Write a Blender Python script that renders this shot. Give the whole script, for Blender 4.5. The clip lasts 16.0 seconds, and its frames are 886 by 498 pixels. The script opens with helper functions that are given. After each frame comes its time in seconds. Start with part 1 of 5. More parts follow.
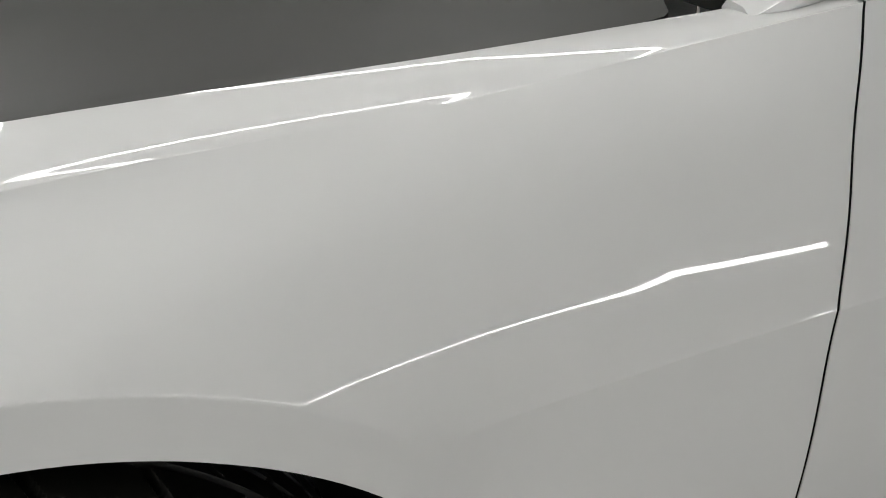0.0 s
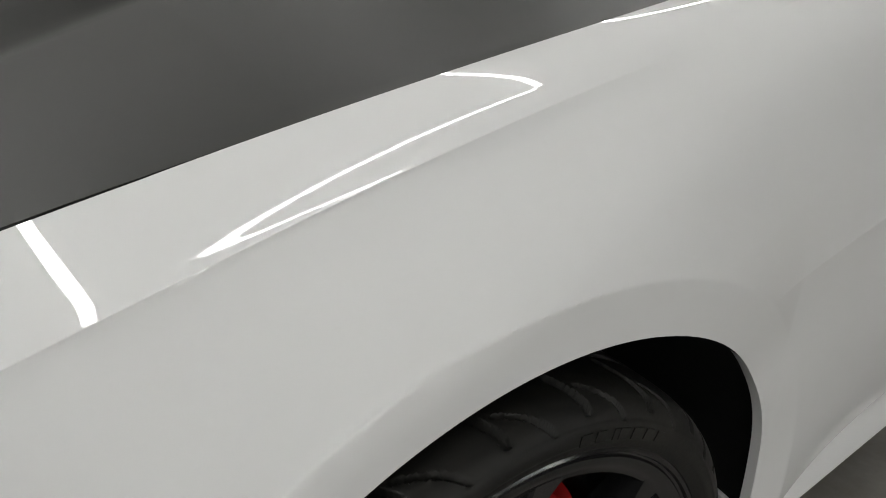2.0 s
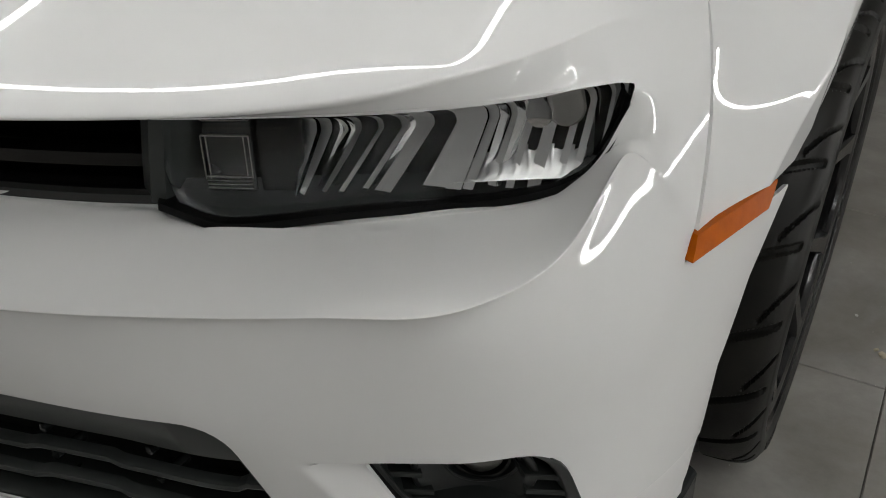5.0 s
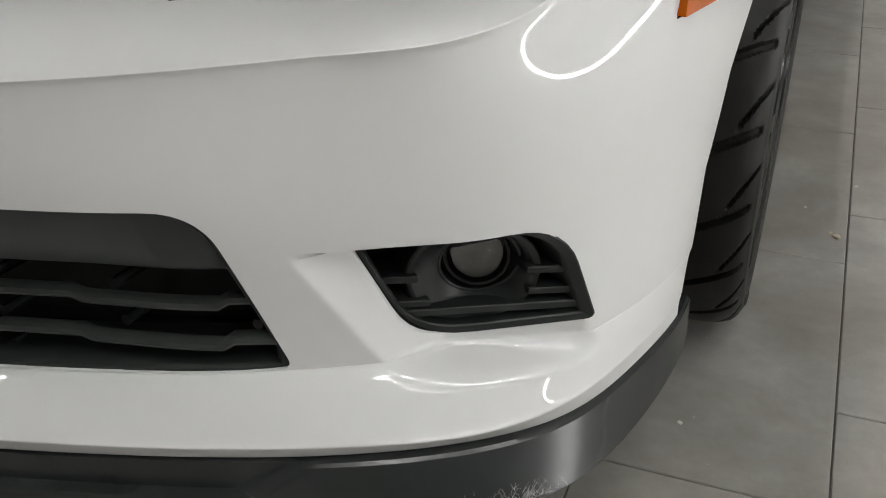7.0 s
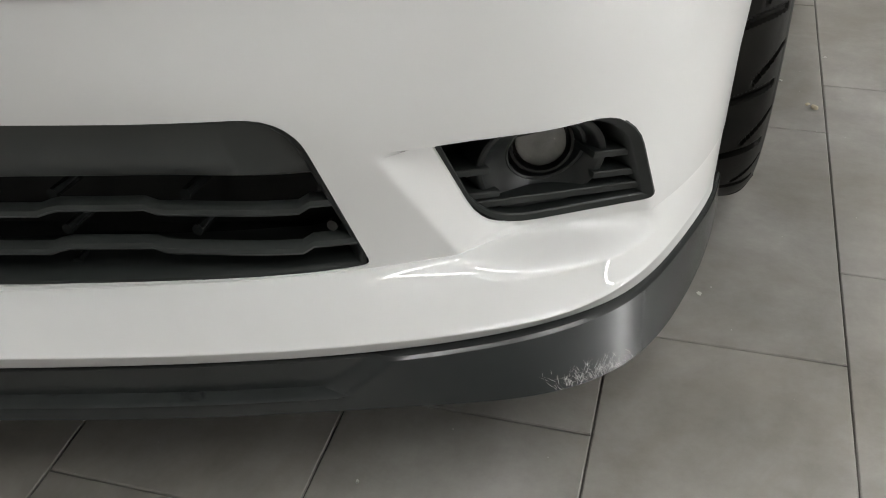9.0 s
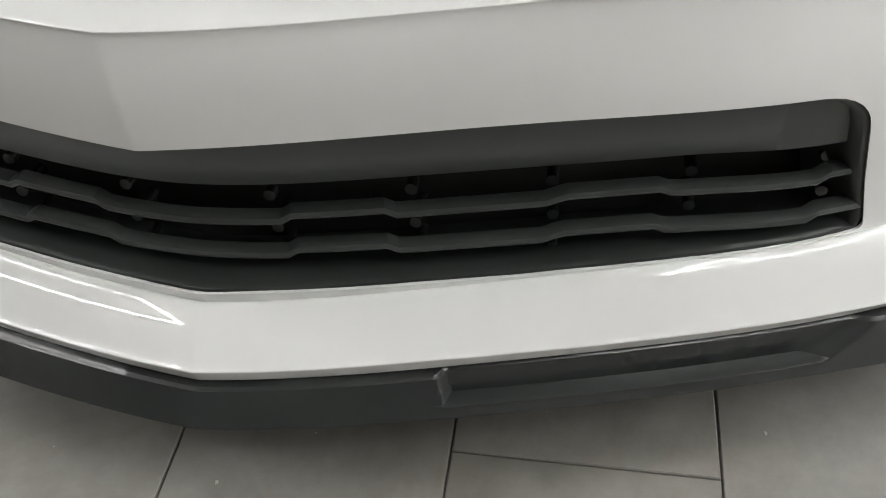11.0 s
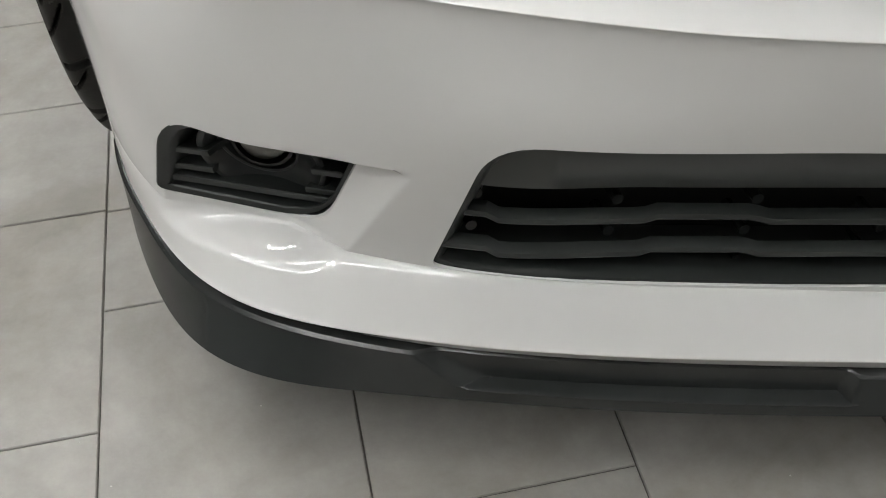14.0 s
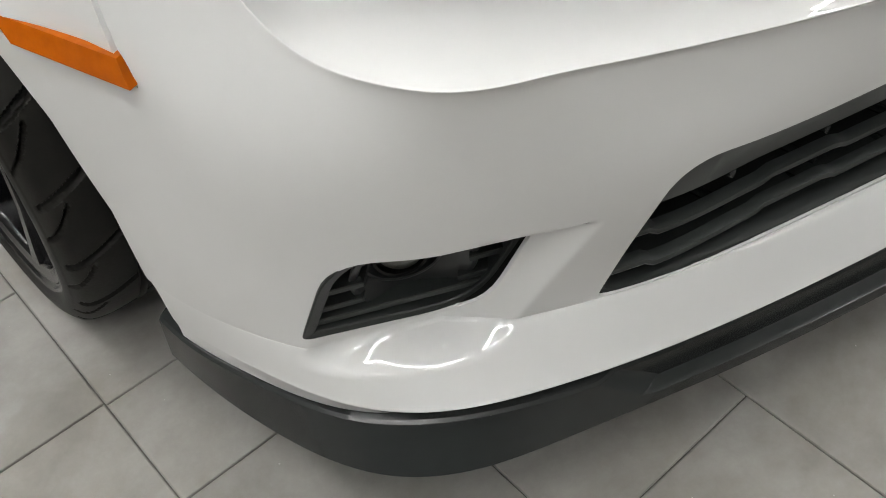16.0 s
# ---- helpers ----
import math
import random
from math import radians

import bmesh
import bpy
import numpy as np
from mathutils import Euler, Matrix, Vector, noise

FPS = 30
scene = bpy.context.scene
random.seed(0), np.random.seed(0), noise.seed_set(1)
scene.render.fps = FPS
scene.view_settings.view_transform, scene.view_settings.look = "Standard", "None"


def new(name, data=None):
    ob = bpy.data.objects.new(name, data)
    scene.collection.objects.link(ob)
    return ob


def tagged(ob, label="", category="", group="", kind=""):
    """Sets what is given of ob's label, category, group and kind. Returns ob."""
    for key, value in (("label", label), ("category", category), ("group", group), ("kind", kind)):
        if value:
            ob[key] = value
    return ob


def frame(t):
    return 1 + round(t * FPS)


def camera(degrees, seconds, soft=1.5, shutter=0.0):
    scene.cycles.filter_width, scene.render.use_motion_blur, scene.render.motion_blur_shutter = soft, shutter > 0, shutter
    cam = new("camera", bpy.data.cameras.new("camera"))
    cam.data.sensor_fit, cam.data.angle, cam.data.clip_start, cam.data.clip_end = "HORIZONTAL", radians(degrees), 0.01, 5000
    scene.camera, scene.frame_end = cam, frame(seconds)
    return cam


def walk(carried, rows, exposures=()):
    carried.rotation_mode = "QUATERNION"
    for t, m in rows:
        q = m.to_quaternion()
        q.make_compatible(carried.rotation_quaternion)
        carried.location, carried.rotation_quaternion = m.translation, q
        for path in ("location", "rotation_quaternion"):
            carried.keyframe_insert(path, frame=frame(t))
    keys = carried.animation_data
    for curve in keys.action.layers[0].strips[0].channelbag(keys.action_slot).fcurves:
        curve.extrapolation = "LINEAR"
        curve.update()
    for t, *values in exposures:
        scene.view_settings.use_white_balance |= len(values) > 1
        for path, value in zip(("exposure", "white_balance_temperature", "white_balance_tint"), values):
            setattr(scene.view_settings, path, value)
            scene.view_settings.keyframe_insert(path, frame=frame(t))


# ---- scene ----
# camera: seconds, place, yaw, pitch, roll
PATH = [
    (0, 1.5860, 1.0482, 1.1680, 70.756, -27.716, -3.540),
    (0.5, 1.5913, 0.9704, 1.2168, 66.060, -28.851, -3.230),
    (1, 1.5651, 0.8018, 1.2523, 60.730, -30.253, -2.555),
    (1.5, 1.5135, 0.6253, 1.2749, 56.969, -31.607, -2.357),
    (2, 1.4193, 0.4606, 1.2265, 52.400, -30.881, -2.827),
    (2.5, 1.3764, 0.3186, 1.2530, 49.267, -32.411, -1.221),
    (3, 1.2597, 0.1044, 1.2293, 41.918, -32.771, -1.935),
    (3.5, 1.1942, -0.0871, 1.2443, 37.085, -34.908, -1.544),
    (4, 1.1701, -0.2595, 1.2413, 34.379, -35.375, -2.477),
    (4.5, 1.1174, -0.3661, 1.2077, 31.274, -35.278, -1.413),
    (5, 1.0569, -0.4351, 1.1195, 28.517, -34.331, -0.574),
    (5.2, 1.0481, -0.4503, 1.0793, 26.737, -33.869, -0.047),
    (7.5, 1.0033, -0.5895, 0.8544, 20.855, -30.479, -1.243),
    (8.0, 0.9786, -0.6182, 0.8644, 19.333, -31.676, -1.178),
    (8.2, 0.9732, -0.6185, 0.8692, 18.952, -32.600, -1.389),
    (10.3, 0.5480, -0.6166, 0.8965, 9.873, -42.233, -1.042),
    (11, 0.3203, -0.6611, 0.9285, 8.781, -43.132, -1.299),
    (11.5, 0.1452, -0.6438, 0.9385, 7.151, -44.707, -0.664),
    (12, 0.0042, -0.6592, 0.9533, 5.539, -45.229, -0.250),
    (12.5, -0.2275, -0.6767, 1.0039, 2.049, -45.716, -0.820),
    (13, -0.4060, -0.6411, 1.0005, -3.589, -46.426, -0.663),
    (13.5, -0.5808, -0.5852, 0.9820, -7.071, -46.828, -1.767),
    (14, -0.7134, -0.5403, 1.0020, -10.506, -47.316, -1.929),
    (14.5, -0.8393, -0.5269, 1.0360, -16.676, -47.339, -2.023),
    (15, -0.9206, -0.4353, 1.0447, -31.843, -48.036, -3.825),
    (15.5, -1.0322, -0.3655, 1.0406, -34.551, -47.968, -4.910),
    (16, -1.1136, -0.3064, 1.0701, -38.884, -47.893, -4.186),
]


def view(x, y, z, yaw, pitch, roll):
    """A camera pose from yaw (from +y to the left), pitch and roll in degrees."""
    turn = Euler((0, 0, radians(yaw))).to_matrix() @ Euler((radians(90 + pitch), 0, 0)).to_matrix() @ Euler((0, 0, radians(roll))).to_matrix()
    return Matrix.Translation((x, y, z)) @ turn.to_4x4()


cam = camera(48.880, 16.0, soft=1.0)
EXPOSURES = ((0, -0.98), (1.5, -1.0), (3.0, -1.15), (4.0, -1.1), (5.0, -0.9), (7.5, -0.27), (8.2, -0.22), (11, 0.2), (12.5, 0.3), (13.2, 0.2), (14.5, 0.0), (15.5, 0.03), (16, 0.03))
walk(cam, [(t, view(*row)) for t, *row in PATH], EXPOSURES)

# ------------------------------------------------------------------ world, light
world = bpy.data.worlds.new("showroom_air")
world.use_nodes = True
world.node_tree.nodes["Background"].inputs[0].default_value = (0.9, 0.95, 1.0, 1)
world.node_tree.nodes["Background"].inputs[1].default_value = 0.02
scene.world = world


# ------------------------------------------------------------------ materials
def mat_base(name):
    m = bpy.data.materials.new(name)
    m.use_nodes = True
    nt = m.node_tree
    return m, nt, nt.nodes["Principled BSDF"]


def wire(nt, a, b):
    nt.links.new(a, b)


def noise_tex(nt, scale, detail=4.0, rough=0.6, coord="Object"):
    tc = nt.nodes.new("ShaderNodeTexCoord")
    n = nt.nodes.new("ShaderNodeTexNoise")
    n.inputs["Scale"].default_value, n.inputs["Detail"].default_value = scale, detail
    n.inputs["Roughness"].default_value = rough
    wire(nt, tc.outputs[coord], n.inputs["Vector"])
    return n


def ramp(nt, src, lo, hi, c0, c1):
    r = nt.nodes.new("ShaderNodeValToRGB")
    r.color_ramp.elements[0].position, r.color_ramp.elements[1].position = lo, hi
    r.color_ramp.elements[0].color = (*c0, 1) if len(c0) == 3 else c0
    r.color_ramp.elements[1].color = (*c1, 1) if len(c1) == 3 else c1
    wire(nt, src, r.inputs[0])
    return r.outputs[0]


def bump(nt, p, src, strength, dist):
    b = nt.nodes.new("ShaderNodeBump")
    b.inputs["Strength"].default_value, b.inputs["Distance"].default_value = strength, dist
    wire(nt, src, b.inputs["Height"])
    wire(nt, b.outputs[0], p.inputs["Normal"])


def surface(name, c0, c1, rough=(0.4, 0.5), scale=8.0, fine=200.0, relief=0.0, metal=0.0, coat=0.0, coat_rough=0.03, spec=0.5):
    """A procedural surface: large soft variation between two colours, fine grain in gloss and relief."""
    m, nt, p = mat_base(name)
    n = noise_tex(nt, scale)
    wire(nt, ramp(nt, n.outputs[0], 0.3, 0.7, c0, c1), p.inputs["Base Color"])
    f = noise_tex(nt, fine, 3.0)
    r = nt.nodes.new("ShaderNodeMapRange")
    r.inputs["To Min"].default_value, r.inputs["To Max"].default_value = rough
    wire(nt, f.outputs[0], r.inputs["Value"])
    wire(nt, r.outputs[0], p.inputs["Roughness"])
    p.inputs["Metallic"].default_value = metal
    p.inputs["Coat Weight"].default_value, p.inputs["Coat Roughness"].default_value = coat, coat_rough
    p.inputs["Specular IOR Level"].default_value = spec
    if relief:
        bump(nt, p, f.outputs[0], 0.5, relief)
    return m


def glass_mat(name, tint, rough=0.0, ior=1.45):
    m, nt, p = mat_base(name)
    p.inputs["Base Color"].default_value = (*tint, 1)
    p.inputs["Transmission Weight"].default_value = 1.0
    p.inputs["Roughness"].default_value, p.inputs["IOR"].default_value = rough, ior
    return m


def glow_mat(name, colour, strength):
    m, nt, p = mat_base(name)
    p.inputs["Base Color"].default_value = (*colour, 1)
    p.inputs["Emission Color"].default_value = (*colour, 1)
    p.inputs["Emission Strength"].default_value = strength
    return m


PAINT = surface("white_paint", (0.69, 0.69, 0.685), (0.72, 0.72, 0.715), (0.33, 0.37), 3.0, 900.0, 0.0, coat=1.0, coat_rough=0.008, spec=0.0)
HOOD = surface("satin_black_wrap", (0.0155, 0.0155, 0.0135), (0.020, 0.020, 0.0175), (0.36, 0.42), 2.0, 700.0, 0.00005, spec=0.21)
TRIM = surface("black_moulded_plastic", (0.016, 0.0185, 0.0175), (0.022, 0.0250, 0.0240), (0.38, 0.50), 10.0, 1500.0, 0.0001, spec=0.35)
SATIN = surface("satin_black_plastic", (0.013, 0.0145, 0.0145), (0.019, 0.021, 0.021), (0.27, 0.34), 10.0, 1500.0, 0.00005, spec=0.45)
SHEEN = surface("weathered_black_plastic", (0.017, 0.0190, 0.0188), (0.024, 0.0265, 0.0262), (0.20, 0.28), 6.0, 1500.0, 0.00005, spec=0.55)
BAR = surface("grey_black_plastic", (0.028, 0.0315, 0.0305), (0.038, 0.0420, 0.0405), (0.34, 0.44), 8.0, 1200.0, 0.00005, spec=0.5)
SCUFF = surface("scraped_plastic", (0.42, 0.41, 0.40), (0.55, 0.54, 0.52), (0.7, 0.9), 60.0, 900.0)
SMOKED = surface("smoked_plastic", (0.013, 0.0145, 0.0145), (0.019, 0.021, 0.021), (0.10, 0.16), 12.0, 300.0)
DUCT = surface("dusty_black_duct", (0.003, 0.0035, 0.0035), (0.009, 0.0095, 0.009), (0.22, 0.45), 18.0, 120.0, 0.0002, spec=0.22)
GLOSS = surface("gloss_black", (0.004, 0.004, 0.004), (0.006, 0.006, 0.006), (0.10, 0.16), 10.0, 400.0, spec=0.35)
DARK = surface("underbody_and_fold_black", (0.003, 0.003, 0.003), (0.005, 0.005, 0.005), (0.8, 0.95), 6.0, 90.0, spec=0.15)
RUBBER = surface("tyre_rubber", (0.0055, 0.0055, 0.0048), (0.013, 0.0122, 0.0100), (0.42, 0.58), 14.0, 260.0, 0.0002, spec=0.24)
RIM = surface("satin_black_alloy", (0.003, 0.003, 0.0035), (0.006, 0.006, 0.0065), (0.14, 0.22), 8.0, 500.0, spec=0.5)
RED = surface("red_caliper_paint", (0.35, 0.01, 0.012), (0.45, 0.015, 0.015), (0.3, 0.4), 9.0, 300.0)
STEEL = surface("brake_steel", (0.35, 0.34, 0.33), (0.5, 0.49, 0.47), (0.3, 0.45), 20.0, 300.0, metal=1.0)
CHROME = surface("reflector_chrome", (0.82, 0.82, 0.82), (0.9, 0.9, 0.9), (0.03, 0.08), 9.0, 200.0, metal=1.0)
REFLECTOR = surface("brushed_reflector", (0.86, 0.86, 0.86), (0.93, 0.93, 0.93), (0.34, 0.46), 9.0, 200.0, metal=1.0)
LAMP_BOWL = surface("dull_lamp_reflector", (0.16, 0.16, 0.155), (0.26, 0.26, 0.25), (0.25, 0.40), 40.0, 300.0, metal=1.0)
AMBER = surface("amber_lens", (0.36, 0.072, 0.0), (0.44, 0.096, 0.001), (0.30, 0.40), 60.0, 300.0, 0.0002, spec=0.12)
CLEAR = glass_mat("clear_lens", (0.97, 0.975, 0.975), ior=1.22)
SMOKE = glass_mat("dark_window_glass", (0.10, 0.11, 0.11))
WALL = surface("painted_wall", (0.15, 0.15, 0.148), (0.19, 0.19, 0.185), (0.7, 0.85), 1.2, 60.0, 0.0005)
CEIL = surface("ceiling_paint", (0.74, 0.74, 0.73), (0.78, 0.78, 0.77), (0.8, 0.9), 1.0, 60.0, 0.0005)
GROUT = surface("dark_grout", (0.075, 0.069, 0.062), (0.125, 0.115, 0.102), (0.85, 0.95), 20.0, 300.0, 0.0006)
LED = glow_mat("led_tube", (1.0, 1.0, 0.98), 62.0)


def tile_mat():
    m, nt, p = mat_base("grey_porcelain_tile")
    big = noise_tex(nt, 5.0, 6.0, 0.65, "Generated")
    tc = nt.nodes.new("ShaderNodeNewGeometry")
    n = nt.nodes.new("ShaderNodeTexNoise")
    n.inputs["Scale"].default_value, n.inputs["Detail"].default_value = 7.0, 7.0
    n.inputs["Roughness"].default_value = 0.68
    wire(nt, tc.outputs["Position"], n.inputs["Vector"])
    col = ramp(nt, n.outputs[0], 0.28, 0.74, (0.226, 0.217, 0.204), (0.366, 0.353, 0.334))
    stain = nt.nodes.new("ShaderNodeTexNoise")
    stain.inputs["Scale"].default_value, stain.inputs["Detail"].default_value = 2.3, 8.0
    stain.inputs["Roughness"].default_value, stain.inputs["Distortion"].default_value = 0.62, 0.6
    wire(nt, tc.outputs["Position"], stain.inputs["Vector"])
    tint = ramp(nt, stain.outputs[0], 0.40, 0.62, (0.76, 0.735, 0.70), (1.02, 1.02, 1.02))
    mul = nt.nodes.new("ShaderNodeMixRGB")
    mul.blend_type, mul.inputs[0].default_value = "MULTIPLY", 1.0
    wire(nt, col, mul.inputs[1])
    wire(nt, tint, mul.inputs[2])
    col = mul.outputs[0]
    info = nt.nodes.new("ShaderNodeObjectInfo")
    hsv = nt.nodes.new("ShaderNodeHueSaturation")
    mr = nt.nodes.new("ShaderNodeMapRange")
    mr.inputs["To Min"].default_value, mr.inputs["To Max"].default_value = 0.93, 1.07
    wire(nt, info.outputs["Random"], mr.inputs["Value"])
    wire(nt, mr.outputs[0], hsv.inputs["Value"])
    wire(nt, col, hsv.inputs["Color"])
    wire(nt, hsv.outputs[0], p.inputs["Base Color"])
    f = nt.nodes.new("ShaderNodeTexNoise")
    f.inputs["Scale"].default_value, f.inputs["Detail"].default_value = 160.0, 4.0
    wire(nt, tc.outputs["Position"], f.inputs["Vector"])
    r = nt.nodes.new("ShaderNodeMapRange")
    r.inputs["To Min"].default_value, r.inputs["To Max"].default_value = 0.42, 0.62
    wire(nt, n.outputs[0], r.inputs["Value"])
    wire(nt, r.outputs[0], p.inputs["Roughness"])
    bump(nt, p, f.outputs[0], 0.35, 0.0006)
    return m


TILE = tile_mat()


# ------------------------------------------------------------------ mesh tools
def mesh_object(name, verts, faces, material, parent=None, label="", angle=35.0, folds=None):
    """Links vertices and faces as one mesh object; folds: (first folded face, test of a place) blackens the deeper
    folds as shade.
    """
    me = bpy.data.meshes.new(name)
    me.from_pydata([tuple(v) for v in verts], [], [tuple(f) for f in faces])
    me.validate()
    me.polygons.foreach_set("use_smooth", [True] * len(me.polygons))
    me.update()
    me.set_sharp_from_angle(angle=radians(angle))
    me.materials.append(material)
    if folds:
        # shade inside gaps and openings, put into the inner folds' colour
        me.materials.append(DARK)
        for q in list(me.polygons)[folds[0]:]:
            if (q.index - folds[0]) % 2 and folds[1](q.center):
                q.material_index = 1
    ob = new(name, me)
    if parent is not None:
        ob.parent = parent
    if label:
        ob["label"] = label
    return ob


def part(name, bm, material, parent=None, label="", angle=35.0):
    """Links a bmesh as one mesh object under a thing or part."""
    me = bpy.data.meshes.new(name)
    bmesh.ops.recalc_face_normals(bm, faces=bm.faces)
    bm.to_mesh(me)
    bm.free()
    me.polygons.foreach_set("use_smooth", [True] * len(me.polygons))
    me.set_sharp_from_angle(angle=radians(angle))
    me.materials.append(material)
    ob = new(name, me)
    if parent is not None:
        ob.parent = parent
    if label:
        ob["label"] = label
    return ob


def empty(name, label, category, group="", kind=""):
    return tagged(new(name), label, category, group, kind)


def bm_box(size, at=(0, 0, 0), bevel=0.0, turn=None, segments=2):
    bm = bmesh.new()
    bmesh.ops.create_cube(bm, size=1.0)
    bmesh.ops.scale(bm, vec=size, verts=bm.verts)
    if bevel:
        bmesh.ops.bevel(bm, geom=bm.edges[:], offset=bevel, segments=segments, affect="EDGES", profile=0.5)
    if turn is not None:
        bmesh.ops.rotate(bm, cent=(0, 0, 0), matrix=turn, verts=bm.verts)
    bmesh.ops.translate(bm, vec=at, verts=bm.verts)
    return bm


def spline(xs, ys, x):
    """Natural cubic spline through a few control values, straight beyond its ends."""
    xs, ys, x = np.asarray(xs, float), np.asarray(ys, float), np.asarray(x, float)
    n = len(xs)
    h = np.diff(xs)
    a = np.zeros((n, n))
    b = np.zeros((n, *ys.shape[1:]))
    a[0, 0] = a[-1, -1] = 1
    for i in range(1, n - 1):
        a[i, i - 1], a[i, i], a[i, i + 1] = h[i - 1], 2 * (h[i - 1] + h[i]), h[i]
        b[i] = 6 * ((ys[i + 1] - ys[i]) / h[i] - (ys[i] - ys[i - 1]) / h[i - 1])
    m = np.linalg.solve(a, b)
    i = np.clip(np.searchsorted(xs, x) - 1, 0, n - 2)
    sh = (-1,) + (1,) * (ys.ndim - 1)
    hh, t0, t1 = h[i].reshape(sh), (x - xs[i]).reshape(sh), (xs[i + 1] - x).reshape(sh)
    out = (m[i] * t1**3 + m[i + 1] * t0**3) / (6 * hh) + (ys[i] / hh - m[i] * hh / 6) * t1 + (ys[i + 1] / hh - m[i + 1] * hh / 6) * t0
    lo, hi = (x < xs[0]).reshape(sh), (x > xs[-1]).reshape(sh)
    d0 = (ys[1] - ys[0]) / h[0] - h[0] / 6 * m[1]
    d1 = (ys[-1] - ys[-2]) / h[-1] + h[-1] / 6 * m[-2]
    out = np.where(lo, ys[0] + d0 * (x - xs[0]).reshape(sh), out)
    return np.where(hi, ys[-1] + d1 * (x - xs[-1]).reshape(sh), out)


def eased(xs, ys, x):
    """Monotone cubic through control values, with no overshoot."""
    xs, ys, x = np.asarray(xs, float), np.asarray(ys, float), np.asarray(x, float)
    h = np.diff(xs)[:, None]
    d = np.diff(ys, axis=0) / h
    m = np.zeros_like(ys)
    m[0], m[-1] = d[0], d[-1]
    same = d[:-1] * d[1:] > 0
    w1, w2 = 2 * h[1:] + h[:-1], h[1:] + 2 * h[:-1]
    m[1:-1] = np.where(same, (w1 + w2) / np.where(same, w1 / np.where(d[:-1] == 0, 1, d[:-1]) + w2 / np.where(d[1:] == 0, 1, d[1:]), 1), 0)
    i = np.clip(np.searchsorted(xs, x) - 1, 0, len(xs) - 2)
    t = np.clip((x - xs[i]) / h[i, 0], 0, 1.0)[:, None]
    out = (2 * t**3 - 3 * t**2 + 1) * ys[i] + (t**3 - 2 * t**2 + t) * h[i] * m[i] + (3 * t**2 - 2 * t**3) * ys[i + 1] + (t**3 - t**2) * h[i] * m[i + 1]
    return out + np.clip(x - xs[-1], 0, None)[:, None] * m[-1]


def bspline_columns(ctrl, n, tight=0):
    """Cubic B-spline with clamped ends down the first axis of ctrl, n samples. tight: rounds of pulling it onto its rails."""
    k = len(ctrl)
    knots = np.concatenate([np.zeros(3), np.linspace(0, 1, k - 2), np.ones(3)])
    u = np.linspace(0, 1, n)
    u[-1] -= 1e-9
    basis = np.array([[1.0 if knots[i] <= v < knots[i + 1] else 0.0 for i in range(len(knots) - 1)] for v in u])
    for d in range(1, 4):
        nb = np.zeros((n, len(knots) - 1 - d))
        for i in range(nb.shape[1]):
            d0, d1 = knots[i + d] - knots[i], knots[i + d + 1] - knots[i + 1]
            if d0 > 0:
                nb[:, i] += (u - knots[i]) / d0 * basis[:, i]
            if d1 > 0:
                nb[:, i] += (knots[i + d + 1] - u) / d1 * basis[:, i + 1]
        basis = nb
    ctrl = np.asarray(ctrl, float)
    if tight:
        grev = (knots[1:k + 1] + knots[2:k + 2] + knots[3:k + 3]) / 3
        at = np.clip(np.round(grev * (n - 1)).astype(int), 0, n - 1)
        want = ctrl.copy()
        for _ in range(tight):
            ctrl = ctrl + 0.8 * (want - np.tensordot(basis[at], ctrl, axes=(1, 0)))
    return np.tensordot(basis, ctrl, axes=(1, 0))


def round_poly(pts, radii, n=8, stretch=(1.0, 60.0)):
    """A closed outline with its corners rounded; stretch evens out the two axes first."""
    pts = np.asarray(pts, float) * stretch
    out = []
    for i, p in enumerate(pts):
        r = radii[i] if isinstance(radii, (list, tuple)) else radii
        a, b = pts[i - 1] - p, pts[(i + 1) % len(pts)] - p
        la, lb = np.linalg.norm(a), np.linalg.norm(b)
        if r <= 0:
            out.append(p)
            continue
        q0, q1 = p + a / la * min(r, la * 0.48), p + b / lb * min(r, lb * 0.48)
        for t in np.linspace(0, 1, n):
            out.append((1 - t) ** 2 * q0 + 2 * t * (1 - t) * p + t * t * q1)
    return np.array(out) / stretch


def inside(poly, d):
    x, y = d[..., 0], d[..., 1]
    res = np.zeros(x.shape, bool)
    for (x0, y0), (x1, y1) in zip(poly, np.roll(poly, -1, 0)):
        if y0 == y1:
            continue
        c = (y0 > y) != (y1 > y)
        res ^= c & (x < (x1 - x0) * (y - y0) / (y1 - y0) + x0)
    return res


